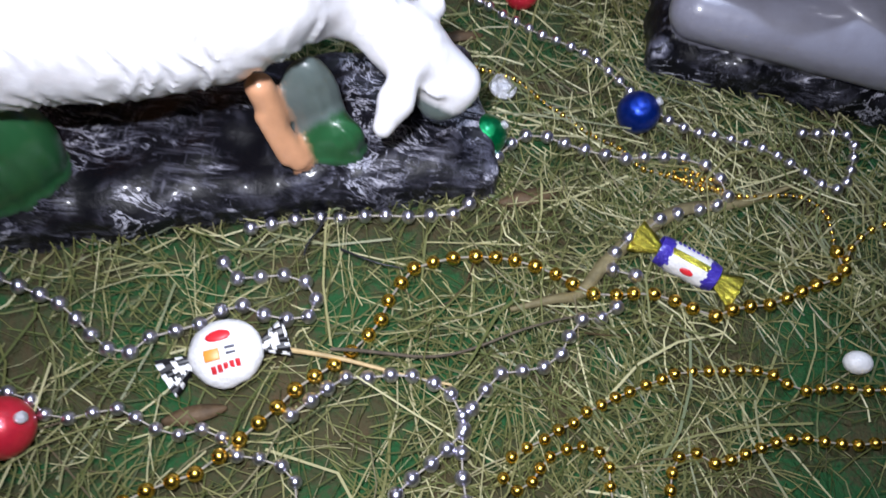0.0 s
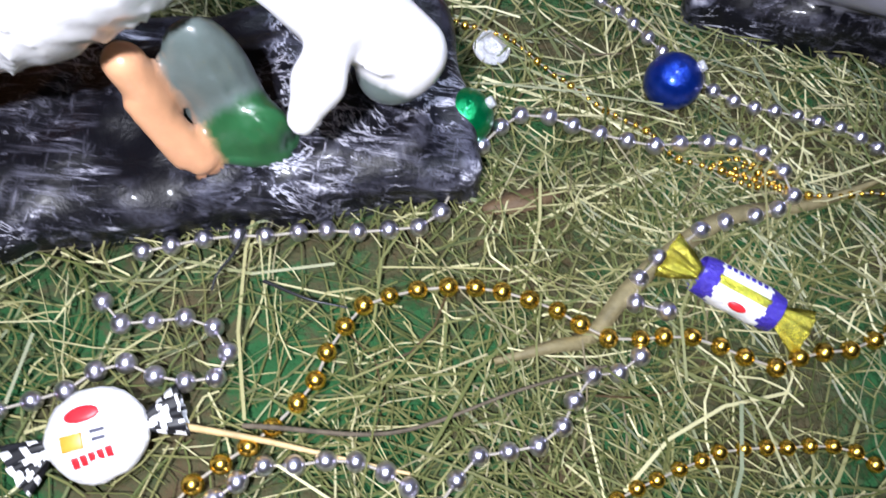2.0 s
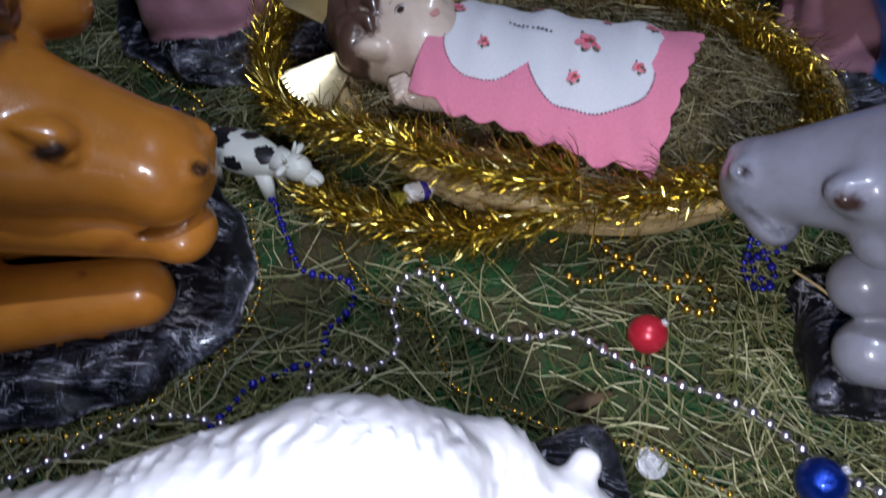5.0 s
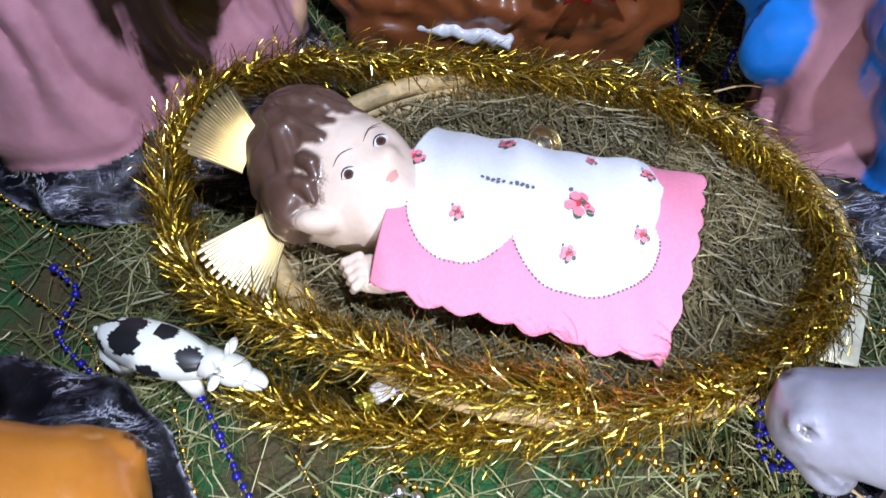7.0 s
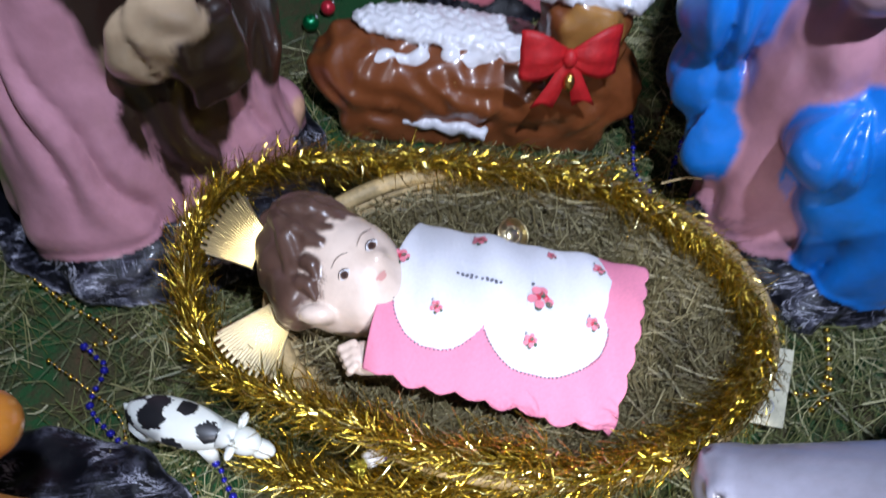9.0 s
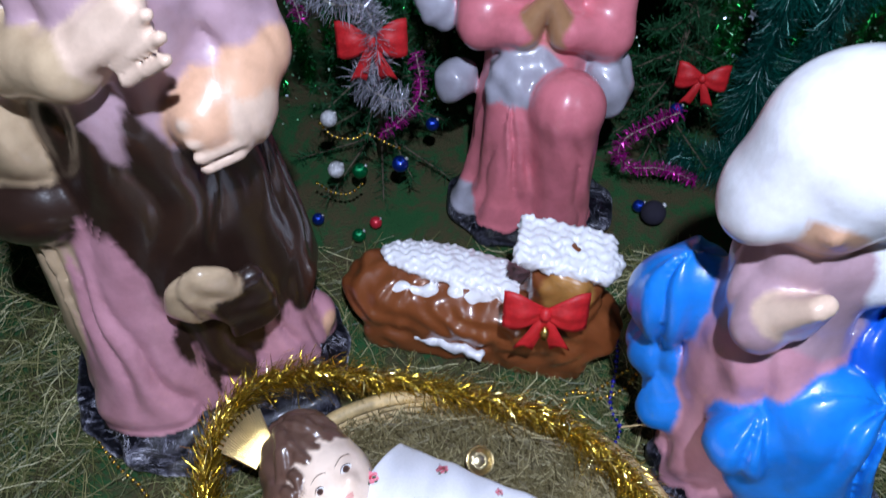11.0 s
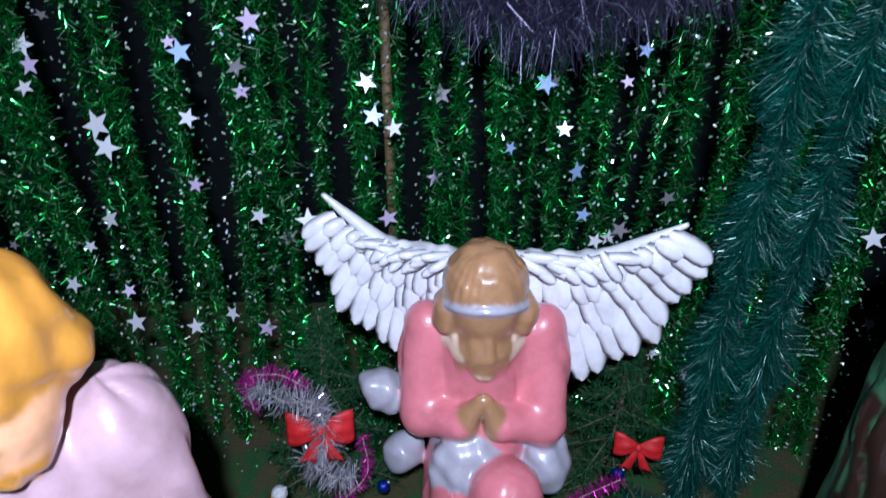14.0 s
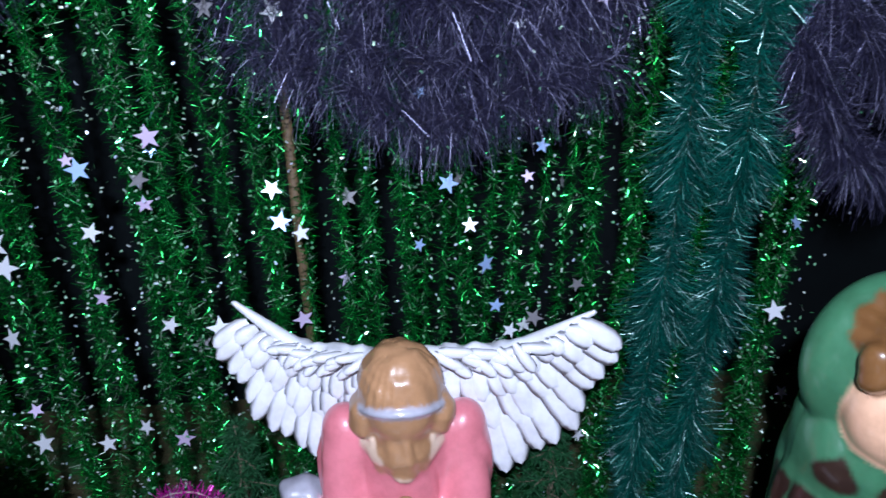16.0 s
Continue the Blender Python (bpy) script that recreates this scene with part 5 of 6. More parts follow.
beads("gold_bead_garland", [(0.05, 0.185), (0.081, 0.206), (0.109, 0.221), (0.121, 0.231), (0.130, 0.242), (0.141, 0.255), (0.150, 0.266), (0.161, 0.280), (0.172, 0.288), (0.185, 0.301), (0.195, 0.310), (0.202, 0.322), (0.207, 0.338), (0.214, 0.353), (0.223, 0.365), (0.237, 0.373), (0.253, 0.378), (0.268, 0.381), (0.284, 0.381), (0.299, 0.379), (0.313, 0.374), (0.327, 0.368), (0.343, 0.363), (0.360, 0.363), (0.384, 0.366), (0.400, 0.363), (0.415, 0.358), (0.429, 0.355), (0.445, 0.363), (0.462, 0.368), (0.477, 0.372), (0.492, 0.381), (0.508, 0.389), (0.527, 0.400), (0.524, 0.421)], 0.0050, 0.0142, "gold_bead", GOLD)
beads("fine_gold_garland", [(0.524, 0.421), (0.524, 0.444), (0.515, 0.458), (0.498, 0.462), (0.476, 0.458), (0.447, 0.456), (0.422, 0.464), (0.398, 0.467), (0.381, 0.472), (0.367, 0.486), (0.345, 0.496), (0.323, 0.511), (0.303, 0.526), (0.284, 0.541), (0.258, 0.546), (0.240, 0.557), (0.213, 0.557), (0.190, 0.568), (0.168, 0.579), (0.143, 0.590), (0.130, 0.621), (0.121, 0.646), (0.100, 0.660), (0.077, 0.671), (0.059, 0.697), (0.043, 0.730)], 0.0026, 0.0062, "gold_bead", FINE, 0.65)
beads("fine_gold_garland", [(0.445, 0.455), (0.425, 0.470), (0.413, 0.463), (0.430, 0.458), (0.440, 0.466), (0.420, 0.474), (0.405, 0.468), (0.43, 0.462), (0.45, 0.46)], 0.0022, 0.0048, "gold_bead", "small heap of tangled tiny gold beads", 0.7, 0.004)
beads("gold_bead_garland", [(0.292, 0.248), (0.311, 0.261), (0.332, 0.274), (0.356, 0.291), (0.375, 0.299), (0.392, 0.309), (0.407, 0.314), (0.432, 0.316), (0.446, 0.319), (0.461, 0.318), (0.470, 0.313), (0.483, 0.309), (0.507, 0.313), (0.534, 0.315), (0.58, 0.320)], 0.0040, 0.0112, "gold_bead", GOLD)
beads("gold_bead_garland", [(0.287, 0.234), (0.294, 0.228), (0.306, 0.236), (0.311, 0.246), (0.325, 0.256), (0.339, 0.257), (0.349, 0.252), (0.352, 0.240), (0.354, 0.215)], 0.0038, 0.0105, "gold_bead", GOLD)
beads("gold_bead_garland", [(0.386, 0.215), (0.389, 0.237), (0.392, 0.254), (0.405, 0.260), (0.419, 0.257), (0.440, 0.264), (0.455, 0.272), (0.476, 0.277), (0.495, 0.277), (0.512, 0.277), (0.56, 0.285)], 0.0040, 0.0112, "gold_bead", GOLD)
beads("gold_bead_garland", [(0.527, 0.400), (0.540, 0.425), (0.566, 0.445), (0.61, 0.462)], 0.0032, 0.0125, "gold_bead", GOLD)
beads("silver_bead_garland", [(0.253, 0.619), (0.229, 0.635), (0.201, 0.630), (0.171, 0.631), (0.154, 0.641), (0.140, 0.665), (0.126, 0.687), (0.110, 0.692), (0.097, 0.679), (0.095, 0.652), (0.101, 0.626), (0.094, 0.612), (0.078, 0.604), (0.061, 0.607), (0.045, 0.612), (0.036, 0.602), (0.035, 0.579), (0.022, 0.564), (-0.011, 0.559), (-0.050, 0.565), (-0.078, 0.564), (-0.097, 0.557), (-0.117, 0.542), (-0.138, 0.532), (-0.19, 0.505)], 0.0044, 0.0125, "silver_bead", SILVER)
beads("blue_bead_garland", [(-0.038, 0.805), (-0.016, 0.766), (-0.000, 0.728), (0.014, 0.700), (0.031, 0.691), (0.054, 0.687), (0.062, 0.671), (0.058, 0.655), (0.044, 0.639), (0.044, 0.624), (0.039, 0.612), (0.014, 0.602), (-0.007, 0.591), (-0.020, 0.572), (-0.031, 0.555), (-0.045, 0.53)], 0.0036, 0.0082, "blue_bead", BLUE, 0.7)
beads("gold_bead_garland", [(0.245, 0.75), (0.262, 0.723), (0.272, 0.708), (0.285, 0.704), (0.270, 0.694), (0.258, 0.686), (0.240, 0.680), (0.232, 0.691)], 0.0037, 0.0105, "gold_bead", GOLD)
beads("gold_bead_garland", [(0.285, 0.695), (0.299, 0.688), (0.312, 0.677), (0.330, 0.687), (0.341, 0.676), (0.344, 0.657), (0.330, 0.652), (0.318, 0.660), (0.314, 0.674)], 0.0037, 0.0105, "gold_bead", GOLD)
beads("fine_gold_garland", [(0.109, 0.730), (0.119, 0.699), (0.142, 0.690)], 0.0026, 0.008, "gold_bead", FINE)
beads("fine_gold_garland", [(-0.04, 0.77), (-0.028, 0.722), (-0.016, 0.686), (-0.018, 0.656), (-0.026, 0.632), (-0.050, 0.600), (-0.083, 0.576), (-0.107, 0.565), (-0.130, 0.552), (-0.158, 0.549), (-0.22, 0.545)], 0.0027, 0.0078, "gold_bead", FINE, 0.6)
beads("blue_bead_garland", [(0.393, 0.739), (0.383, 0.715), (0.373, 0.692), (0.380, 0.673), (0.396, 0.687), (0.394, 0.706), (0.390, 0.724)], 0.0036, 0.0085, "blue_bead", BLUE, 0.7)
beads("blue_bead_garland", [(0.445, 1.14), (0.44, 1.10), (0.43, 1.07), (0.425, 1.04), (0.432, 1.01), (0.42, 0.985)], 0.0032, 0.008, "blue_bead", BLUE, 0.7)
beads("fine_gold_garland", [(0.46, 1.10), (0.425, 1.075), (0.40, 1.06), (0.375, 1.06), (0.36, 1.03)], 0.0026, 0.0085, "gold_bead", FINE)
beads("blue_bead_garland", [(-0.14, 0.90), (-0.12, 0.875), (-0.13, 0.845), (-0.115, 0.82), (-0.095, 0.80), (-0.075, 0.775), (-0.06, 0.76)], 0.0036, 0.0085, "blue_bead", BLUE, 0.7)
beads("fine_gold_garland", [(-0.17, 0.89), (-0.135, 0.86), (-0.105, 0.83), (-0.09, 0.79), (-0.06, 0.765), (-0.045, 0.745)], 0.0024, 0.007, "gold_bead", FINE, 0.7)
beads("fine_gold_garland", [(-0.20, 0.985), (-0.165, 0.95), (-0.13, 0.925), (-0.115, 0.905), (-0.14, 0.90)], 0.0026, 0.009, "gold_bead", FINE)
beads("gold_bead_garland", [(0.48, 0.785), (0.50, 0.77), (0.525, 0.775), (0.54, 0.795), (0.555, 0.83), (0.53, 0.77), (0.505, 0.755)], 0.0030, 0.0105, "gold_bead", GOLD)
beads("blue_bead_garland", [(0.551, 1.163), (0.522, 1.119), (0.498, 1.088), (0.473, 1.052), (0.454, 1.014)], 0.0034, 0.0085, "blue_bead", BLUE, 0.7)
beads("fine_gold_garland", [(0.385, 1.066), (0.403, 1.051), (0.442, 1.065), (0.466, 1.092), (0.491, 1.130), (0.523, 1.166)], 0.0026, 0.009, "gold_bead", FINE)
beads("blue_bead_garland", [(0.416, 0.722), (0.405, 0.711), (0.384, 0.704), (0.382, 0.692), (0.388, 0.678), (0.394, 0.671)], 0.0036, 0.0085, "blue_bead", BLUE, 0.7)

# ---- balls, coins, candies ----


def bauble(place, r, mat, label):
    top = thing("christmas_ball", label, "ornament", place, "christmas balls")
    part("ball", ball(r, 28, 18), mat, top)
    part("cap", rod((r * 0.7, r * 0.2, r * 0.62), (r * 0.86, r * 0.25, r * 0.78), r * 0.2, r * 0.18, 12), "silver_coin", top, "small silver cap")
    return top


bauble((0.380, 0.5155, 0.0155), 0.0165, "satin_blue", "blue satin-thread christmas ball lying on hay")
bauble((0.2635, 0.477, 0.0145), 0.0160, "satin_green", "green satin-thread christmas ball beside a sheep statue")
bauble((0.287, 0.6295, 0.0130), 0.0150, "pearl_red", "red pearly christmas ball lying on hay")
bauble((0.0, 0.2345, 0.0150), 0.0180, "pearl_red", "red shiny christmas ball among silver beads")


def coin(place, r, mat, label, rx, ry):
    top = thing("coin", label, "coin", place, "coins")
    top.rotation_euler = (radians(rx), radians(ry), 0.4)
    part("disc", rod((0, 0, -0.0009), (0, 0, 0.0009), r, r, 40), mat, top)
    v, f = tube([(r * 0.93 * math.cos(a), r * 0.93 * math.sin(a), 0.0010) for a in np.linspace(0, 2 * np.pi, 41)], 0.0006, 6)
    part("raised_edge", mesh_from("raised_edge", v, f, [mat]), mat, top)
    bm = bmesh.new()
    for i in range(9):
        a = i * 0.7
        slab((r * 0.16, r * 0.5, 0.0008), (r * 0.45 * math.cos(a), r * 0.45 * math.sin(a), 0.0011), 0.0002, bm, Matrix.Rotation(a, 4, "Z"))
    part("relief", bm, mat, top)
    return top


coin((0.2762, 0.533, 0.005), 0.0112, "silver_coin", "silver coin lying on the green mat", 8, 6)
coin((0.258, 0.938, 0.064), 0.0165, "halo_metal", "pale gold coin tucked beside a towel in hay", 26, 6)


def twist(at, away, size, mat, name, parent, label="", stripes=None):
    """A gathered and fanned-out end of a candy wrapper."""
    at, away = np.array(at, float), np.array(away, float)
    away /= np.linalg.norm(away)
    side = np.cross(away, [0, 0, 1])
    n, rows = 40, 14
    v = []
    for j in range(rows):
        s = j / (rows - 1)
        rad = size * (0.22 + 0.55 * s ** 0.8)
        for i in range(n):
            a = 2 * math.pi * i / n
            pl = 1 + 0.26 * math.sin(i * 1.26 + j * 0.15) + 0.08 * math.sin(i * 2.9)
            v.append(at + away * size * 1.35 * s + side * math.cos(a) * rad * pl + np.array([0, 0, 1]) * (math.sin(a) * rad * 0.42 * pl))
    f = [(j * n + i, j * n + (i + 1) % n, (j + 1) * n + (i + 1) % n, (j + 1) * n + i) for j in range(rows - 1) for i in range(n)]
    idx = None
    mats = [mat]
    if stripes:
        mats = [mat, stripes]
        idx = [1 if noise.noise(Vector(v[q[0]]) * 260) > -0.12 else 0 for q in f]
    return part(name, mesh_from(name, v, f, mats, idx), "", parent, label)


def round_candy():
    top = thing("round_candy", "round white wrapped toffee with black twisted wrapper ends", "candy", (0.113, 0.292, 0.013))
    top.rotation_euler = (radians(14), radians(-4), radians(20))
    bm = ball(0.0215, 26, 16, (1.05, 0.98, 0.55))
    for q in bm.verts:
        q.co *= 1 + 0.06 * noise.noise(q.co * 110) + 0.03 * noise.noise(q.co * 300)
    part("wrapped_body", bm, "candy_white", top)
    part("red_badge", ball(0.0082, 20, 10, (1, 0.52, 0.25), (-0.001, 0.0105, 0.0088), None, Matrix.Rotation(radians(-26), 4, "X")), "candy_red", top, "plain red oval badge")
    part("orange_square", slab((0.009, 0.007, 0.002), (-0.0065, -0.0005, 0.0118), 0.0004), "candy_orange", top, "orange toffee picture")
    for i, (x, w) in enumerate(((0.0045, 0.006), (0.0045, 0.0055))):
        part("grey_text_bar", slab((w, 0.0016, 0.0012), (x, 0.0022 - 0.0034 * i, 0.0118), 0.0002), "ink", top)
    for i in range(5):
        part("red_text_bar", slab((0.0027, 0.005, 0.0012), (-0.007 + 0.0036 * i, -0.0095 + 0.0004 * i, 0.0103), 0.0003, None, Matrix.Rotation(radians(24), 4, "X")), "candy_red", top)
    twist((-0.021, 0, 0), (-1, -0.35, -0.1), 0.0135, "candy_white", "wrapper_end", top, "twisted black and white wrapper end", "candy_black")
    twist((0.021, 0.0, 0), (1, 0.05, -0.1), 0.0125, "candy_white", "wrapper_end", top, "twisted black and white wrapper end", "candy_black")


def long_candy():
    top = thing("long_candy", "cylindrical candy in blue and white wrapper with gold foil ends", "candy", (0.409, 0.391, 0.012))
    top.rotation_euler = (radians(8), radians(4), radians(-23))
    n, rows = 30, 41
    v, idx = [], []
    for j in range(rows):
        s = j / (rows - 1) * 2 - 1
        rad = 0.0112 * (1 - 0.12 * abs(s) ** 4)
        for i in range(n):
            a = 2 * math.pi * i / n
            v.append((0.022 * s, rad * math.cos(a) * (1 + 0.02 * math.sin(5 * a + 9 * s)), rad * math.sin(a)))
    f = [(j * n + i, j * n + (i + 1) % n, (j + 1) * n + (i + 1) % n, (j + 1) * n + i) for j in range(rows - 1) for i in range(n)]
    for j in range(rows - 1):
        for i in range(n):
            s = abs((j + 0.5) / (rows - 1) * 2 - 1)
            a = ((i + 0.5) / n * 360) % 360
            idx.append(0 if s > 0.62 + 0.05 * math.sin(i * 2.0) else (2 if 78 < a < 112 else 1))
    part("wrapped_body", mesh_from("wrapped_body", v, f, ["candy_blue", "candy_white", "foil_olive"], idx), "", top)
    part("red_badge", ball(0.0052, 16, 8, (1, 0.5, 0.25), (0.001, -0.0088, 0.0062), None, Matrix.Rotation(radians(55), 4, "X")), "candy_red", top, "plain red oval badge")
    for i in range(7):
        part("blue_text_bar", slab((0.0022, 0.0026, 0.0008), (-0.011 + 0.0034 * i, 0.0072, 0.0086), 0.0002, None, Matrix.Rotation(radians(-38), 4, "X")), "candy_blue", top)
    twist((-0.021, 0, 0), (-1, 0.1, -0.05), 0.014, "foil_olive", "wrapper_end", top, "crumpled gold foil wrapper end")
    twist((0.021, 0, 0), (1, -0.1, -0.05), 0.014, "foil_olive", "wrapper_end", top, "crumpled gold foil wrapper end")


def small_candy():
    top = thing("small_candy", "small blue and white wrapped candy caught in gold tinsel", "candy", (0.112, 0.757, 0.036))
    top.rotation_euler = (0.3, 0.2, 0.5)
    part("wrapped_body", slab((0.024, 0.015, 0.012), (0, 0, 0), 0.003), "candy_white", top)
    part("blue_band", slab((0.010, 0.0156, 0.0126), (0.005, 0, 0), 0.003), "candy_blue", top)
    twist((-0.011, 0, 0), (-1, -0.2, 0), 0.009, "foil_olive", "wrapper_end", top)
    twist((0.011, 0, 0), (1, 0.2, 0), 0.008, "candy_white", "wrapper_end", top)


round_candy()
long_candy()
small_candy()


def ground_leaf(points, w, name, label, mat, z=0.010):
    p = spline([(x, y, z + 0.004 * (i % 2)) for i, (x, y) in enumerate(points)], 0.003)
    n = len(p)
    t = np.gradient(p, axis=0)
    s = np.stack([-t[:, 1], t[:, 0], 0 * t[:, 0]], 1)
    s /= np.linalg.norm(s, axis=1, keepdims=True) + 1e-9
    ww = (w * np.sin(np.pi * np.linspace(0.06, 0.97, n)) ** 0.7)[:, None]
    v = np.stack([p - s * ww, p + [[0, 0, 0.0016]], p + s * ww], 1).reshape(-1, 3)
    f = [(3 * i + k, 3 * i + k + 1, 3 * i + k + 4, 3 * i + k + 3) for i in range(n - 1) for k in (0, 1)]
    ob = tagged(new(name, mesh_from(name, v, f, [mat])), label, "leaf")
    sol = ob.modifiers.new("thick", "SOLIDIFY")
    sol.thickness = 0.0006
    return ob


def stalk(points, r, name, label, mat, z=0.012, category="twig"):
    p = spline([(x, y, z) for x, y in points], 0.004)
    p[:, 2] += 0.003 * np.sin(np.arange(len(p)) * 0.23)
    v, f = tube(p, np.linspace(r, r * 0.5, len(p)), 6)
    return tagged(new(name, mesh_from(name, v, f, [mat])), label, category)


ground_leaf([(0.288, 0.345), (0.315, 0.354), (0.335, 0.362), (0.352, 0.385), (0.375, 0.41), (0.41, 0.436), (0.46, 0.452), (0.50, 0.47)], 0.0050, "dry_leaf", "long curled dry olive blade of maize leaf", "leaf_olive", 0.0045)
stalk([(0.175, 0.302), (0.24, 0.305), (0.30, 0.330), (0.345, 0.348)], 0.0013, "twig", "thin grey-brown dry twig on the mat", "twig")
stalk([(0.145, 0.30), (0.20, 0.295), (0.255, 0.288)], 0.0018, "straw", "thick yellow straw lying on the mat", "wicker", 0.009, "straw")
stalk([(0.158, 0.398), (0.156, 0.385), (0.150, 0.372), (0.149, 0.362)], 0.0012, "twig", "short black bent twig by a statue's base", "candy_black")
stalk([(0.172, 0.372), (0.195, 0.364), (0.215, 0.362)], 0.0010, "twig", "short black bent twig by gold beads", "candy_black")
stalk([(0.39, 0.66), (0.43, 0.60), (0.42, 0.575), (0.45, 0.56)], 0.0012, "straw", "long bent straw hanging over a dark base", "wicker", 0.05, "straw")
stalk([(0.42, 0.985), (0.46, 0.985), (0.51, 0.96)], 0.0011, "straw", "pale bent straw beside a kneeling statue", "wicker", 0.06, "straw")
for i, (x, y, r) in enumerate(((0.10, 0.255, 0.018), (0.30, 0.435, 0.022), (0.24, 0.58, 0.018))):
    ground_leaf([(x - r, y - r * 0.3), (x, y), (x + r, y + r * 0.4)], r * 0.30, "dead_leaf", "flat dead brown leaf pressed into the hay", "leaf_brown", 0.001)
solo("walnut", ball(0.009, 16, 10, (1.1, 0.9, 0.9)), "candy_white", "small cream-coloured ball lying on hay", "ornament", pose(0.525, 0.333, 0.007))

# ---- toy cow ----


def toy_cow():
    top = thing("toy_cow", "small plastic toy cow, white with black patches", "toy", (-0.045, 0.802, 0.0))
    top.rotation_euler = (0, 0, radians(-24))
    top.scale = (1.26, 1.05, 1.06)
    body = ball(0.019, 64, 44, (1.9, 0.95, 1.0), (0, 0, 0.040))
    idx = []
    for q in body.verts:
        if q.co.z > 0.05:
            q.co.z -= (q.co.z - 0.05) * 0.45
    patches = [((-0.032, -0.010, 0.042), 0.0075), ((-0.014, -0.006, 0.054), 0.0095), ((-0.014, 0.008, 0.054), 0.008), ((0.002, -0.016, 0.042), 0.0075), ((0.006, 0.010, 0.054), 0.007), ((0.024, -0.004, 0.050), 0.008), ((-0.030, 0.010, 0.05), 0.007)]
    body.faces.ensure_lookup_table()
    for q in body.faces:
        c = q.calc_center_median()
        idx.append(int(any((c - Vector(p)).length + 0.002 * noise.noise(c * 300) < r for p, r in patches)))
    me = bpy.data.meshes.new("body")
    body.to_mesh(me)
    body.free()
    me.materials.append(MATS["toy_white"])
    me.materials.append(MATS["candy_black"])
    me.polygons.foreach_set("material_index", idx)
    me.polygons.foreach_set("use_smooth", [True] * len(me.polygons))
    part("body", me, "", top, "white body with black patches")
    head = rod((0.030, 0, 0.046), (0.046, 0.0, 0.042), 0.011, 0.009, 14)
    ball(0.0115, 16, 10, (1.0, 0.95, 1.0), (0.046, 0, 0.043), head)
    ball(0.0085, 14, 10, (1.2, 0.9, 0.8), (0.056, 0, 0.036), head)
    part("head", head, "toy_white", top)
    for s in (-1, 1):
        part("ear", ball(0.005, 10, 8, (0.6, 1.4, 0.5), (0.042, s * 0.013, 0.050)), "toy_white", top)
        part("horn", rod((0.042, s * 0.006, 0.052), (0.043, s * 0.010, 0.061), 0.002, 0.0008, 8), "toy_white", top)
        part("leg", rod((0.022, s * 0.010, 0.0), (0.021, s * 0.009, 0.034), 0.0046, 0.007, 10), "toy_white", top)
        part("leg", rod((-0.025, s * 0.010, 0.0), (-0.024, s * 0.009, 0.034), 0.0046, 0.008, 10), "toy_white", top)
    part("tail", rod((-0.035, 0, 0.046), (-0.040, 0, 0.018), 0.0016, 0.0024, 8), "toy_white", top)


toy_cow()


def paper_slip():
    top = thing("printed_paper", "small cream printed paper leaning on the basket", "paper", (0.462, 0.775, 0.028))
    top.rotation_euler = (radians(35), radians(-12), radians(-25))
    part("sheet", slab((0.034, 0.070, 0.0012), (0, 0, 0), 0.0004), "paper", top)
    for y in (-0.018, 0.016):
        v, f = tube([(0.007 * math.cos(a), y + 0.007 * math.sin(a), 0.001) for a in np.linspace(0, 2 * np.pi, 25)], 0.0007, 5)
        part("printed_ring", mesh_from("printed_ring", v, f, ["silver_coin"]), "", top)
    for i in range(4):
        part("text_bar", slab((0.004, 0.0016, 0.0006), (-0.007 + 0.005 * i, -0.002, 0.0009), 0.0002), "ink", top)


paper_slip()

# ---- decorated log ----


def yule_log():
    top = thing("decorated_log", "brown bark log ornament with snow and a red bow", "log ornament")
    P = [limb((0.135, 1.185, 0.055), (0.385, 1.135, 0.055), 0.052, 0.055, "bark", 0.01, None, (0.0035, 120)),
         egg((0.135, 1.185, 0.05), (0.032, 0.05, 0.052), "bark", k=0.01, wool=(0.002, 100)),
         block((0.26, 1.155, 0.012), (0.145, 0.050, 0.018), 0.01, "bark", (0, 0, -11), 0.012, (0.003, 90)),
         limb((0.362, 1.135, 0.05), (0.355, 1.125, 0.160), 0.046, 0.043, "bark", 0.012, None, (0.0035, 120)),
         dab((0.352, 1.085, 0.175), (0.035, 0.02, 0.04), "endwood")]
    ob = sculpt("bark_body", P, 0.0034, "varnished reddish-brown bark", "")
    ob.parent = top
    S = [egg((0.215, 1.185, 0.108), (0.085, 0.035, 0.012), "white", (-10, 3, -11), 0.01, None, (0.0022, 400)),
         egg((0.28, 1.165, 0.106), (0.05, 0.034, 0.011), "white", (-10, 0, -11), 0.01, None, (0.0022, 420))]
    for i in range(26):
        a, b = RNG.uniform(0, 1), RNG.uniform(0, 1)
        S.append(egg((0.145 + 0.16 * a, 1.157 - 0.025 * a, 0.104 - 0.022 * b), (0.010, 0.008, 0.008 + 0.006 * b), "white", (20, 0, 0), 0.006))
    ob = sculpt("snow_patch", S, 0.0028, "lumpy white painted snow", "")
    ob.parent = top
    ob = sculpt("snow_patch", [block((0.352, 1.132, 0.197), (0.057, 0.036, 0.010), 0.008, "white", (0, 7, -10), 0.01, (0.0022, 380)), egg((0.400, 1.122, 0.188), (0.020, 0.022, 0.010), "white", (0, 15, 0), 0.01, None, (0.0020, 390))], 0.0028, "lumpy white painted snow", "")
    ob.parent = top
    ob = sculpt("snow_patch", [limb((0.18, 1.126, 0.028), (0.262, 1.101, 0.027), 0.006, 0.007, "white", 0.004, None, (0.002, 240))], 0.0024, "thin ledge of white painted snow", "")
    ob.parent = top
    return top


yule_log()


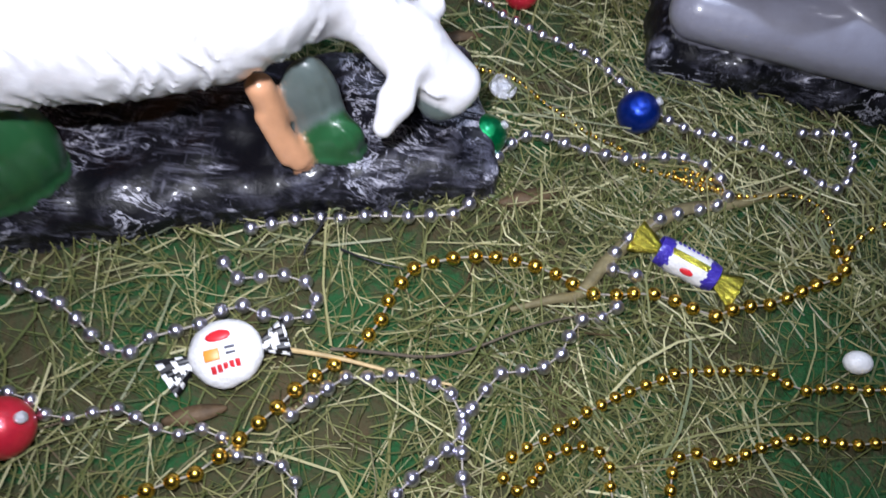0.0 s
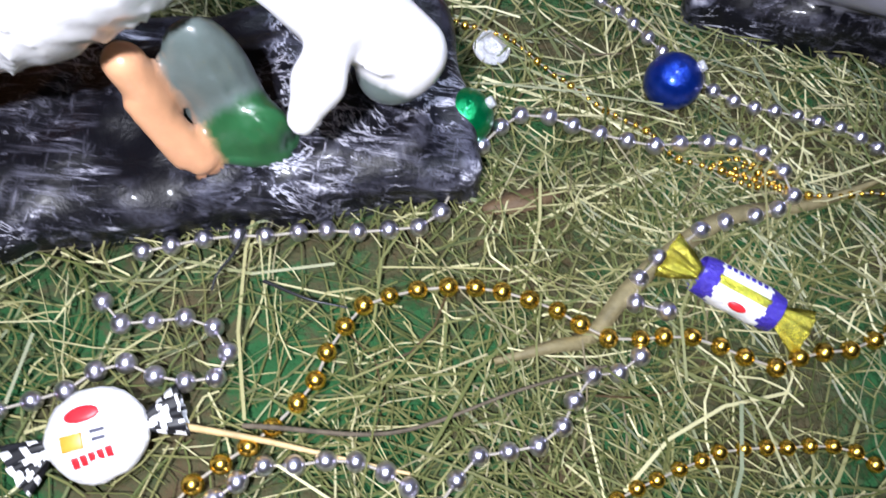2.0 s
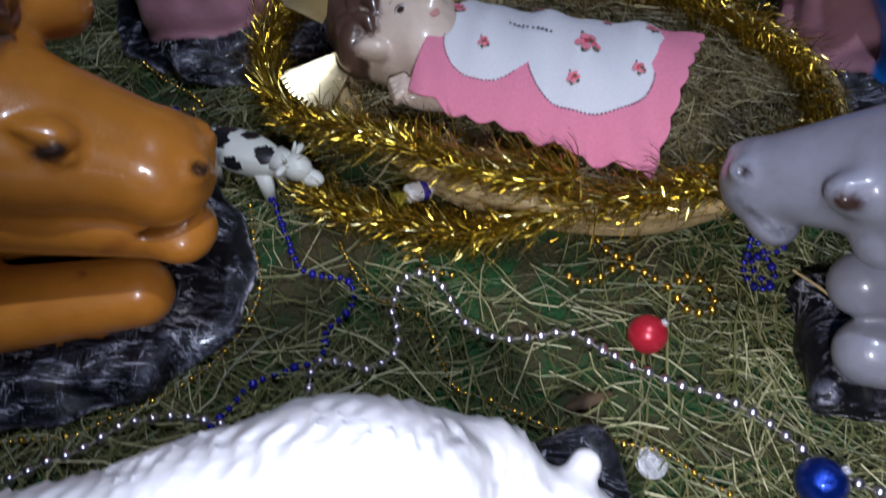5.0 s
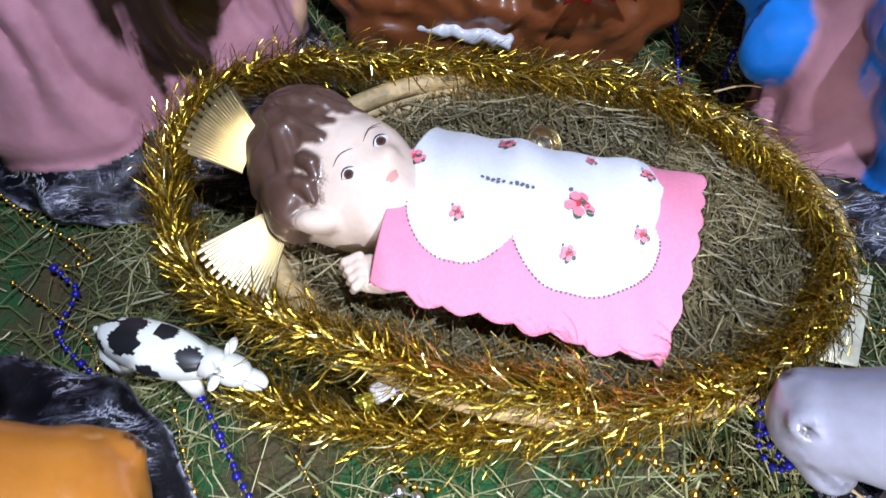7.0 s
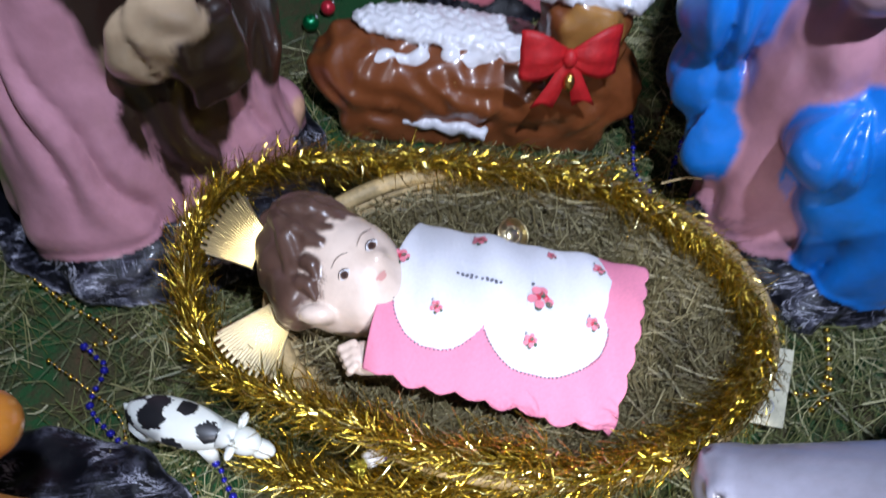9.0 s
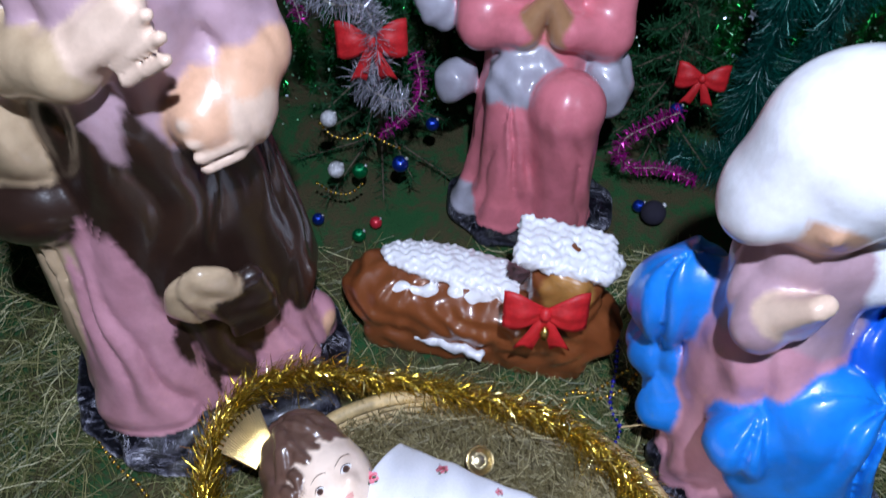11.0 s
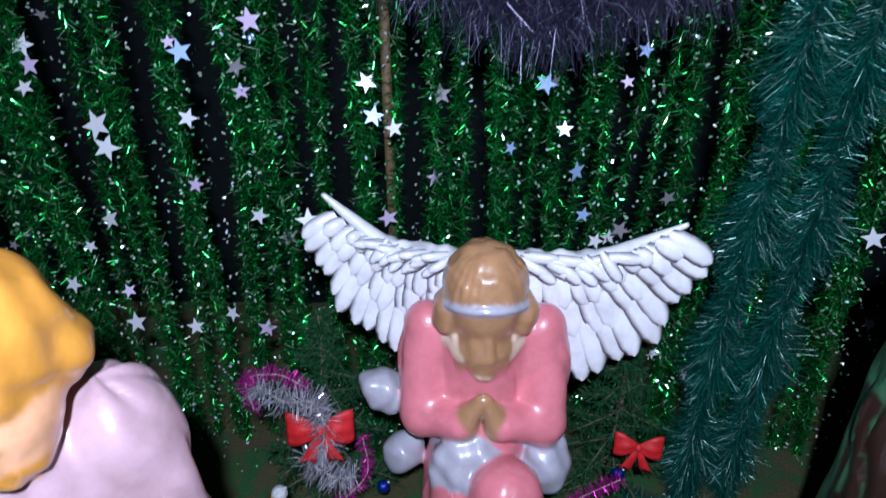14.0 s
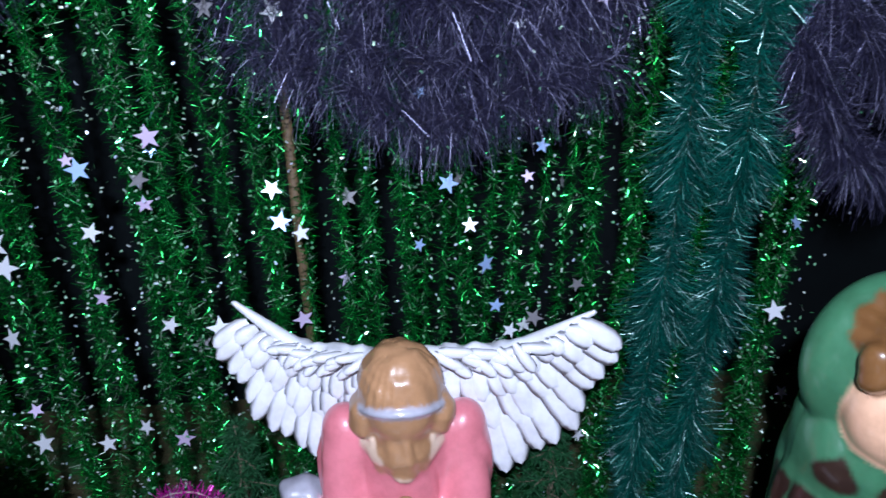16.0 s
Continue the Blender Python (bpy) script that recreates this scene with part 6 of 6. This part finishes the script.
def bow(name, place, size, label, parent=None, turn=0.0, tails=True):
    top = thing(name, label, "bow", place, "red bows") if parent is None else None
    if parent is None:
        top.rotation_euler = (radians(75), 0, turn)

    def loop(sx, nm):
        n, m = 12, 9
        v = []
        for i in range(n):
            s = i / (n - 1)
            for j in range(m):
                w = j / (m - 1) * 2 - 1
                wid = size * (0.12 + 0.42 * math.sin(math.pi * min(1, s * 0.62)))
                v.append((sx * size * s, w * wid + size * 0.10 * s, size * 0.22 * math.sin(math.pi * s) * (1 - 0.6 * w * w) + 0.03 * size * math.sin(7 * w + 3 * s)))
        f = [(i * m + j, i * m + j + 1, (i + 1) * m + j + 1, (i + 1) * m + j) for i in range(n - 1) for j in range(m - 1)]
        ob = part(nm, mesh_from(nm, v, f, ["bow_red"]), "", parent or top)
        sol = ob.modifiers.new("thick", "SOLIDIFY")
        sol.thickness = size * 0.04
        return ob

    made = [loop(-1, "bow_loop"), loop(1, "bow_loop"), part("bow_knot", ball(size * 0.2, 12, 8, (0.8, 1, 0.8), (0, 0, size * 0.08)), "bow_red", parent or top)]
    if tails:
        for sx in (-1, 1):
            v = []
            for i in range(8):
                s = i / 7
                for w in (-1, 0, 1):
                    v.append((sx * size * 0.45 * s + w * size * (0.10 + 0.14 * s), -size * 1.15 * s - (size * 0.12 if w == 0 and i == 7 else 0) * -1, size * 0.06 * math.sin(4 * s) + 0.02 * size * w))
            f = [(i * 3 + j, i * 3 + j + 1, (i + 1) * 3 + j + 1, (i + 1) * 3 + j) for i in range(7) for j in (0, 1)]
            ob = part("bow_tail", mesh_from("bow_tail", v, f, ["bow_red"]), "", parent or top)
            sol = ob.modifiers.new("thick", "SOLIDIFY")
            sol.thickness = size * 0.04
            made.append(ob)
    return top, made


knot, _ = bow("ribbon_bow", (0.330, 1.078, 0.150), 0.048, "red ribbon bow tied round a bark log")
tagged(knot, group=" ")
part("bell", ball(0.007, 14, 10, (0.8, 1.4, 0.8), (0.0, -0.022, 0.010)), "gold_foil", knot, "tiny gold bell")

# ---- green corner behind the angel: little firs with ornaments ----


def fir(name, x, y, h, r, label):
    top = thing(name, label, "christmas tree", (x, y, 0))
    part("trunk", rod((0, 0, -0.005), (0, 0, h), 0.009, 0.002, 8), "twig", top)
    c, d = [], []
    for k in range(46):
        s = (k + 0.5) / 46
        a = k * 2.4
        L = r * (1.05 - s) * RNG.uniform(0.8, 1.15)
        tip = np.array([math.cos(a) * L, math.sin(a) * L, h * s - 0.25 * L])
        base = np.array([0, 0, h * s])
        part("branch", rod(base, tip, 0.0022, 0.0010, 5), "twig", top)
        for q in np.linspace(0.15, 1, 26):
            p = base + (tip - base) * q
            for _ in range(5):
                c.append(p)
                d.append((tip - base) / L * 0.5 + RNG.normal(size=3) * 0.7)
    v, f = slivers(np.array(c), np.array(d), 0.019, 0.0011)
    tagged(part("needles", mesh_from("needles", v, f, ["fir_needles"], smooth=False), "", top), kind="stuff")
    return top


fir("small_fir_tree", 0.105, 1.515, 0.40, 0.15, "small dark green artificial fir hung with ornaments")
fir("small_fir_tree", 0.565, 1.55, 0.34, 0.14, "small dark green artificial fir with a red bow")
bow("red_bow", (0.113, 1.412, 0.282), 0.046, "red fabric bow on a small fir", None, radians(6))
bow("red_bow", (0.577, 1.468, 0.195), 0.036, "red fabric bow on a small fir", None, radians(-8))
tinsel("silver_tinsel_garland", [(0.03, 1.43, 0.345), (0.07, 1.41, 0.335), (0.11, 1.41, 0.33), (0.12, 1.41, 0.25), (0.09, 1.41, 0.225), (0.13, 1.40, 0.20), (0.16, 1.41, 0.19)], 0.026, 0.0009, "silver_tinsel", "silver tinsel garland on a small fir", 16, 0.004)
tinsel("magenta_tinsel_garland", [(0.02, 1.43, 0.30), (0.015, 1.435, 0.35), (0.06, 1.43, 0.365), (0.10, 1.42, 0.35)], 0.014, 0.0009, "magenta_tinsel", "short magenta tinsel garland on a small fir", 10, 0.004)
tinsel("magenta_tinsel_garland", [(0.17, 1.42, 0.26), (0.175, 1.41, 0.20), (0.14, 1.40, 0.155), (0.12, 1.40, 0.14)], 0.012, 0.0009, "magenta_tinsel", "short magenta tinsel garland on a small fir", 8, 0.004)
tinsel("magenta_tinsel_garland", [(0.55, 1.44, 0.155), (0.51, 1.43, 0.14), (0.475, 1.425, 0.115), (0.472, 1.42, 0.085), (0.50, 1.425, 0.06), (0.54, 1.43, 0.055), (0.575, 1.44, 0.035), (0.613, 1.443, 0.015)], 0.013, 0.0010, "magenta_tinsel", "curled magenta tinsel garland beside the angel", 12, 0.004)
for p, r, m, l in (((0.144, 1.400, 0.080), 0.0125, "satin_blue", "small blue christmas ball on a small fir"), ((0.552, 1.462, 0.142), 0.0105, "satin_blue", "small blue christmas ball on a small fir"),
                   ((0.513, 1.392, 0.010), 0.0100, "satin_blue", "small blue christmas ball on the floor"), ((0.19, 1.47, 0.10), 0.0105, "satin_blue", "small blue christmas ball on a small fir"),
                   ((0.045, 1.405, 0.159), 0.0120, "silver_coin", "small silver christmas ball on a small fir"), ((0.050, 1.385, 0.080), 0.0125, "silver_coin", "small silver christmas ball on a small fir"),
                   ((0.082, 1.405, 0.060), 0.0120, "satin_green", "small green christmas ball on a small fir"), ((0.085, 1.318, 0.010), 0.0105, "satin_green", "small green christmas ball on the floor"),
                   ((0.108, 1.345, 0.010), 0.0095, "pearl_red", "small red christmas ball on the floor"), ((0.53, 1.37, 0.018), 0.0190, "velvet_purple", "dark glass christmas ball on the floor"),
                   ((0.02, 1.35, 0.010), 0.0095, "satin_blue", "small blue christmas ball on the floor")):
    bauble(p, r, m, l)
beads("gold_bead_garland", [(0.03, 1.41, 0.14), (0.05, 1.40, 0.125), (0.08, 1.395, 0.125), (0.10, 1.39, 0.14), (0.13, 1.39, 0.12), (0.15, 1.39, 0.11)], 0.0026, 0.008, "gold_bead", "short string of gold beads on a small fir")
beads("gold_bead_garland", [(0.02, 1.38, 0.05), (0.045, 1.37, 0.04), (0.07, 1.365, 0.045), (0.09, 1.37, 0.06)], 0.0026, 0.008, "gold_bead", "short string of gold beads on a small fir")

# ---- hanging tinsel behind ----


def star_mesh(r):
    bm = bmesh.new()
    pts = []
    for i in range(10):
        a = math.pi * i / 5 + math.pi / 2
        k = r if i % 2 == 0 else r * 0.42
        pts.append((k * math.cos(a), k * math.sin(a)))
    fr = bm.verts.new((0, 0, 0.0011))
    bk = bm.verts.new((0, 0, -0.0011))
    vs = [bm.verts.new((x, y, 0)) for x, y in pts]
    for i in range(10):
        bm.faces.new((fr, vs[i], vs[(i + 1) % 10]))
        bm.faces.new((bk, vs[(i + 1) % 10], vs[i]))
    me = bpy.data.meshes.new("star")
    bm.to_mesh(me)
    bm.free()
    return me


def curtain():
    top = thing("tinsel_curtain", "curtain of hanging green tinsel strands with foil stars", "tinsel curtain")
    part("rail", rod((-0.75, 1.72, 1.32), (1.25, 1.72, 1.32), 0.006, 0.006, 10), "twig", top)
    n = 66
    for i in range(n):
        x = -0.66 + 1.62 * (i + RNG.uniform(-0.6, 0.6)) / (n - 1)
        y = 1.665 + RNG.uniform(-0.065, 0.05) if i % 6 else 1.72 + RNG.uniform(-0.01, 0.02)
        z = np.arange(-0.002, 1.32, 0.005)
        p = np.stack([x + 0.010 * np.sin(z * (4 + i % 5) + 1.7 * i), y + 0.05 * np.clip(z - 1.1, 0, 1) + 0.006 * np.cos(z * 4 + 2 * i), z], 1)
        part("tinsel_strand", sprays(p, 11, 0.020, 0.0009, "green_tinsel", "tinsel_strand", 0.9, 0.0, 0.18), "", top)
    # Loose flakes added in front of the strands; their pale colours stand for glints.
    gx, gy, gz = RNG.uniform(-0.62, 0.98, 6500), RNG.uniform(1.585, 1.68, 6500), RNG.uniform(0.0, 1.2, 6500)
    v, f = slivers(np.stack([gx, gy, gz], 1), RNG.normal(size=(6500, 3)), 0.0052, 0.0030)
    tagged(part("foil_glints", mesh_from("foil_glints", v, f, ["foil_glints"], smooth=False), "", top), kind="stuff")
    mats = []
    for k, (hue, sat) in enumerate((((0.72, 0.74, 0.8), 0), ((0.35, 0.5, 0.8), 0), ((0.62, 0.5, 0.72), 0), ((0.25, 0.24, 0.26), 0))):
        plain("star_foil_" + "abcd"[k], hue, 0.32, 0.35, 0.15, 60)
        m = star_mesh(1.0)
        m.materials.append(MATS["star_foil_" + "abcd"[k]])
        mats.append(m)
    spots = [(0.092, 1.578, 0.518, 0.020), (-0.174, 1.58, 0.659, 0.022), (-0.166, 1.575, 0.629, 0.019), (0.409, 1.58, 0.720, 0.015), (-0.189, 1.58, 0.335, 0.018), (0.891, 1.58, 0.497, 0.018), (0.438, 1.58, 0.659, 0.012), (-0.099, 1.58, 0.328, 0.015),
             (-0.039, 1.58, 0.354, 0.014), (0.043, 1.58, 0.796, 0.017), (-0.048, 1.58, 0.757, 0.017), (0.215, 1.58, 0.658, 0.013), (0.497, 1.58, 0.489, 0.013), (-0.268, 1.58, 0.405, 0.015)]
    for i in range(95):
        spots.append((RNG.uniform(-0.55, 0.95), RNG.uniform(1.59, 1.63), RNG.uniform(0.2, 1.1), RNG.uniform(0.009, 0.017)))
    for i, (x, y, z, r) in enumerate(spots):
        ob = new("star", mats[0 if i < 14 and i not in (3, 9, 10) else (1 if i in (3, 10) else 2 if i == 9 else int(RNG.integers(0, 4)))])
        ob.parent = top
        wild = 0.4 if i < 14 else 1.0
        ob.matrix_basis = pose(x, y, z, 72 + RNG.normal(scale=22) * wild, RNG.normal(scale=25), RNG.normal(scale=22) * wild) @ Matrix.Diagonal((r, r, r, 1))


curtain()
for i, x in enumerate((0.690, 0.765)):
    pts = [(x, 1.53 + 0.02 * (i % 2), 0.0), (x - 0.01, 1.52, 0.35), (x + 0.008, 1.53, 0.7), (x, 1.54, 1.05), (x, 1.70, 1.31)]
    g = tinsel("teal_tinsel_garland", pts, 0.062, 0.0006, "teal_tinsel", "thick hanging teal-green brush garland", 90, 0.0075, "twig", 0.05, 0.35, 0.55)
    tagged(g, group="hanging teal garlands")
g = tinsel("teal_tinsel_garland", [(0.58, 1.50, 0.035), (0.66, 1.45, 0.04), (0.76, 1.43, 0.035), (0.86, 1.40, 0.04), (0.97, 1.42, 0.035)], 0.058, 0.0006, "teal_tinsel", "thick teal-green brush garland lying on the mat", 90, 0.0075, "twig", 0.05, 0.35, 0.4)
tagged(g, group="hanging teal garlands")
SWAGS = ([(0.16, 1.64, 0.90), (0.27, 1.61, 0.85), (0.40, 1.60, 0.80), (0.50, 1.61, 0.83), (0.63, 1.64, 0.86)],
         [(0.14, 1.65, 0.97), (0.26, 1.62, 0.92), (0.38, 1.60, 0.87), (0.52, 1.62, 0.90), (0.66, 1.65, 0.95)],
         [(0.10, 1.65, 1.04), (0.28, 1.61, 0.98), (0.44, 1.60, 0.94), (0.60, 1.62, 0.98), (0.72, 1.66, 1.04)],
         [(0.06, 1.66, 1.10), (0.26, 1.62, 1.05), (0.42, 1.60, 1.02), (0.68, 1.66, 1.10)],
         [(0.04, 1.66, 1.18), (0.30, 1.61, 1.12), (0.45, 1.60, 1.10), (0.70, 1.66, 1.18)],
         [(-0.36, 1.66, 1.03), (-0.25, 1.63, 0.98), (-0.12, 1.62, 1.0), (0.0, 1.66, 1.08)],
         [(0.84, 1.60, 0.92), (0.91, 1.58, 0.78), (0.98, 1.58, 0.72), (1.1, 1.60, 0.74)],
         [(0.84, 1.60, 1.02), (0.92, 1.58, 0.90), (1.02, 1.58, 0.84), (1.12, 1.60, 0.86)])
for pts in SWAGS:
    g = tinsel("violet_tinsel_garland", pts, 0.062, 0.0005, "violet_tinsel", "dark violet-grey tinsel swag hanging overhead", 95, 0.0075, "twig", 0.25, 0.9)
    tagged(g, group="violet tinsel swags")
solo("wooden_stake", rod((0.207, 1.668, -0.003), (0.197, 1.672, 1.0), 0.008, 0.007, 10), "leaf_brown", "thin brown wooden stake among hanging green tinsel", "stake")
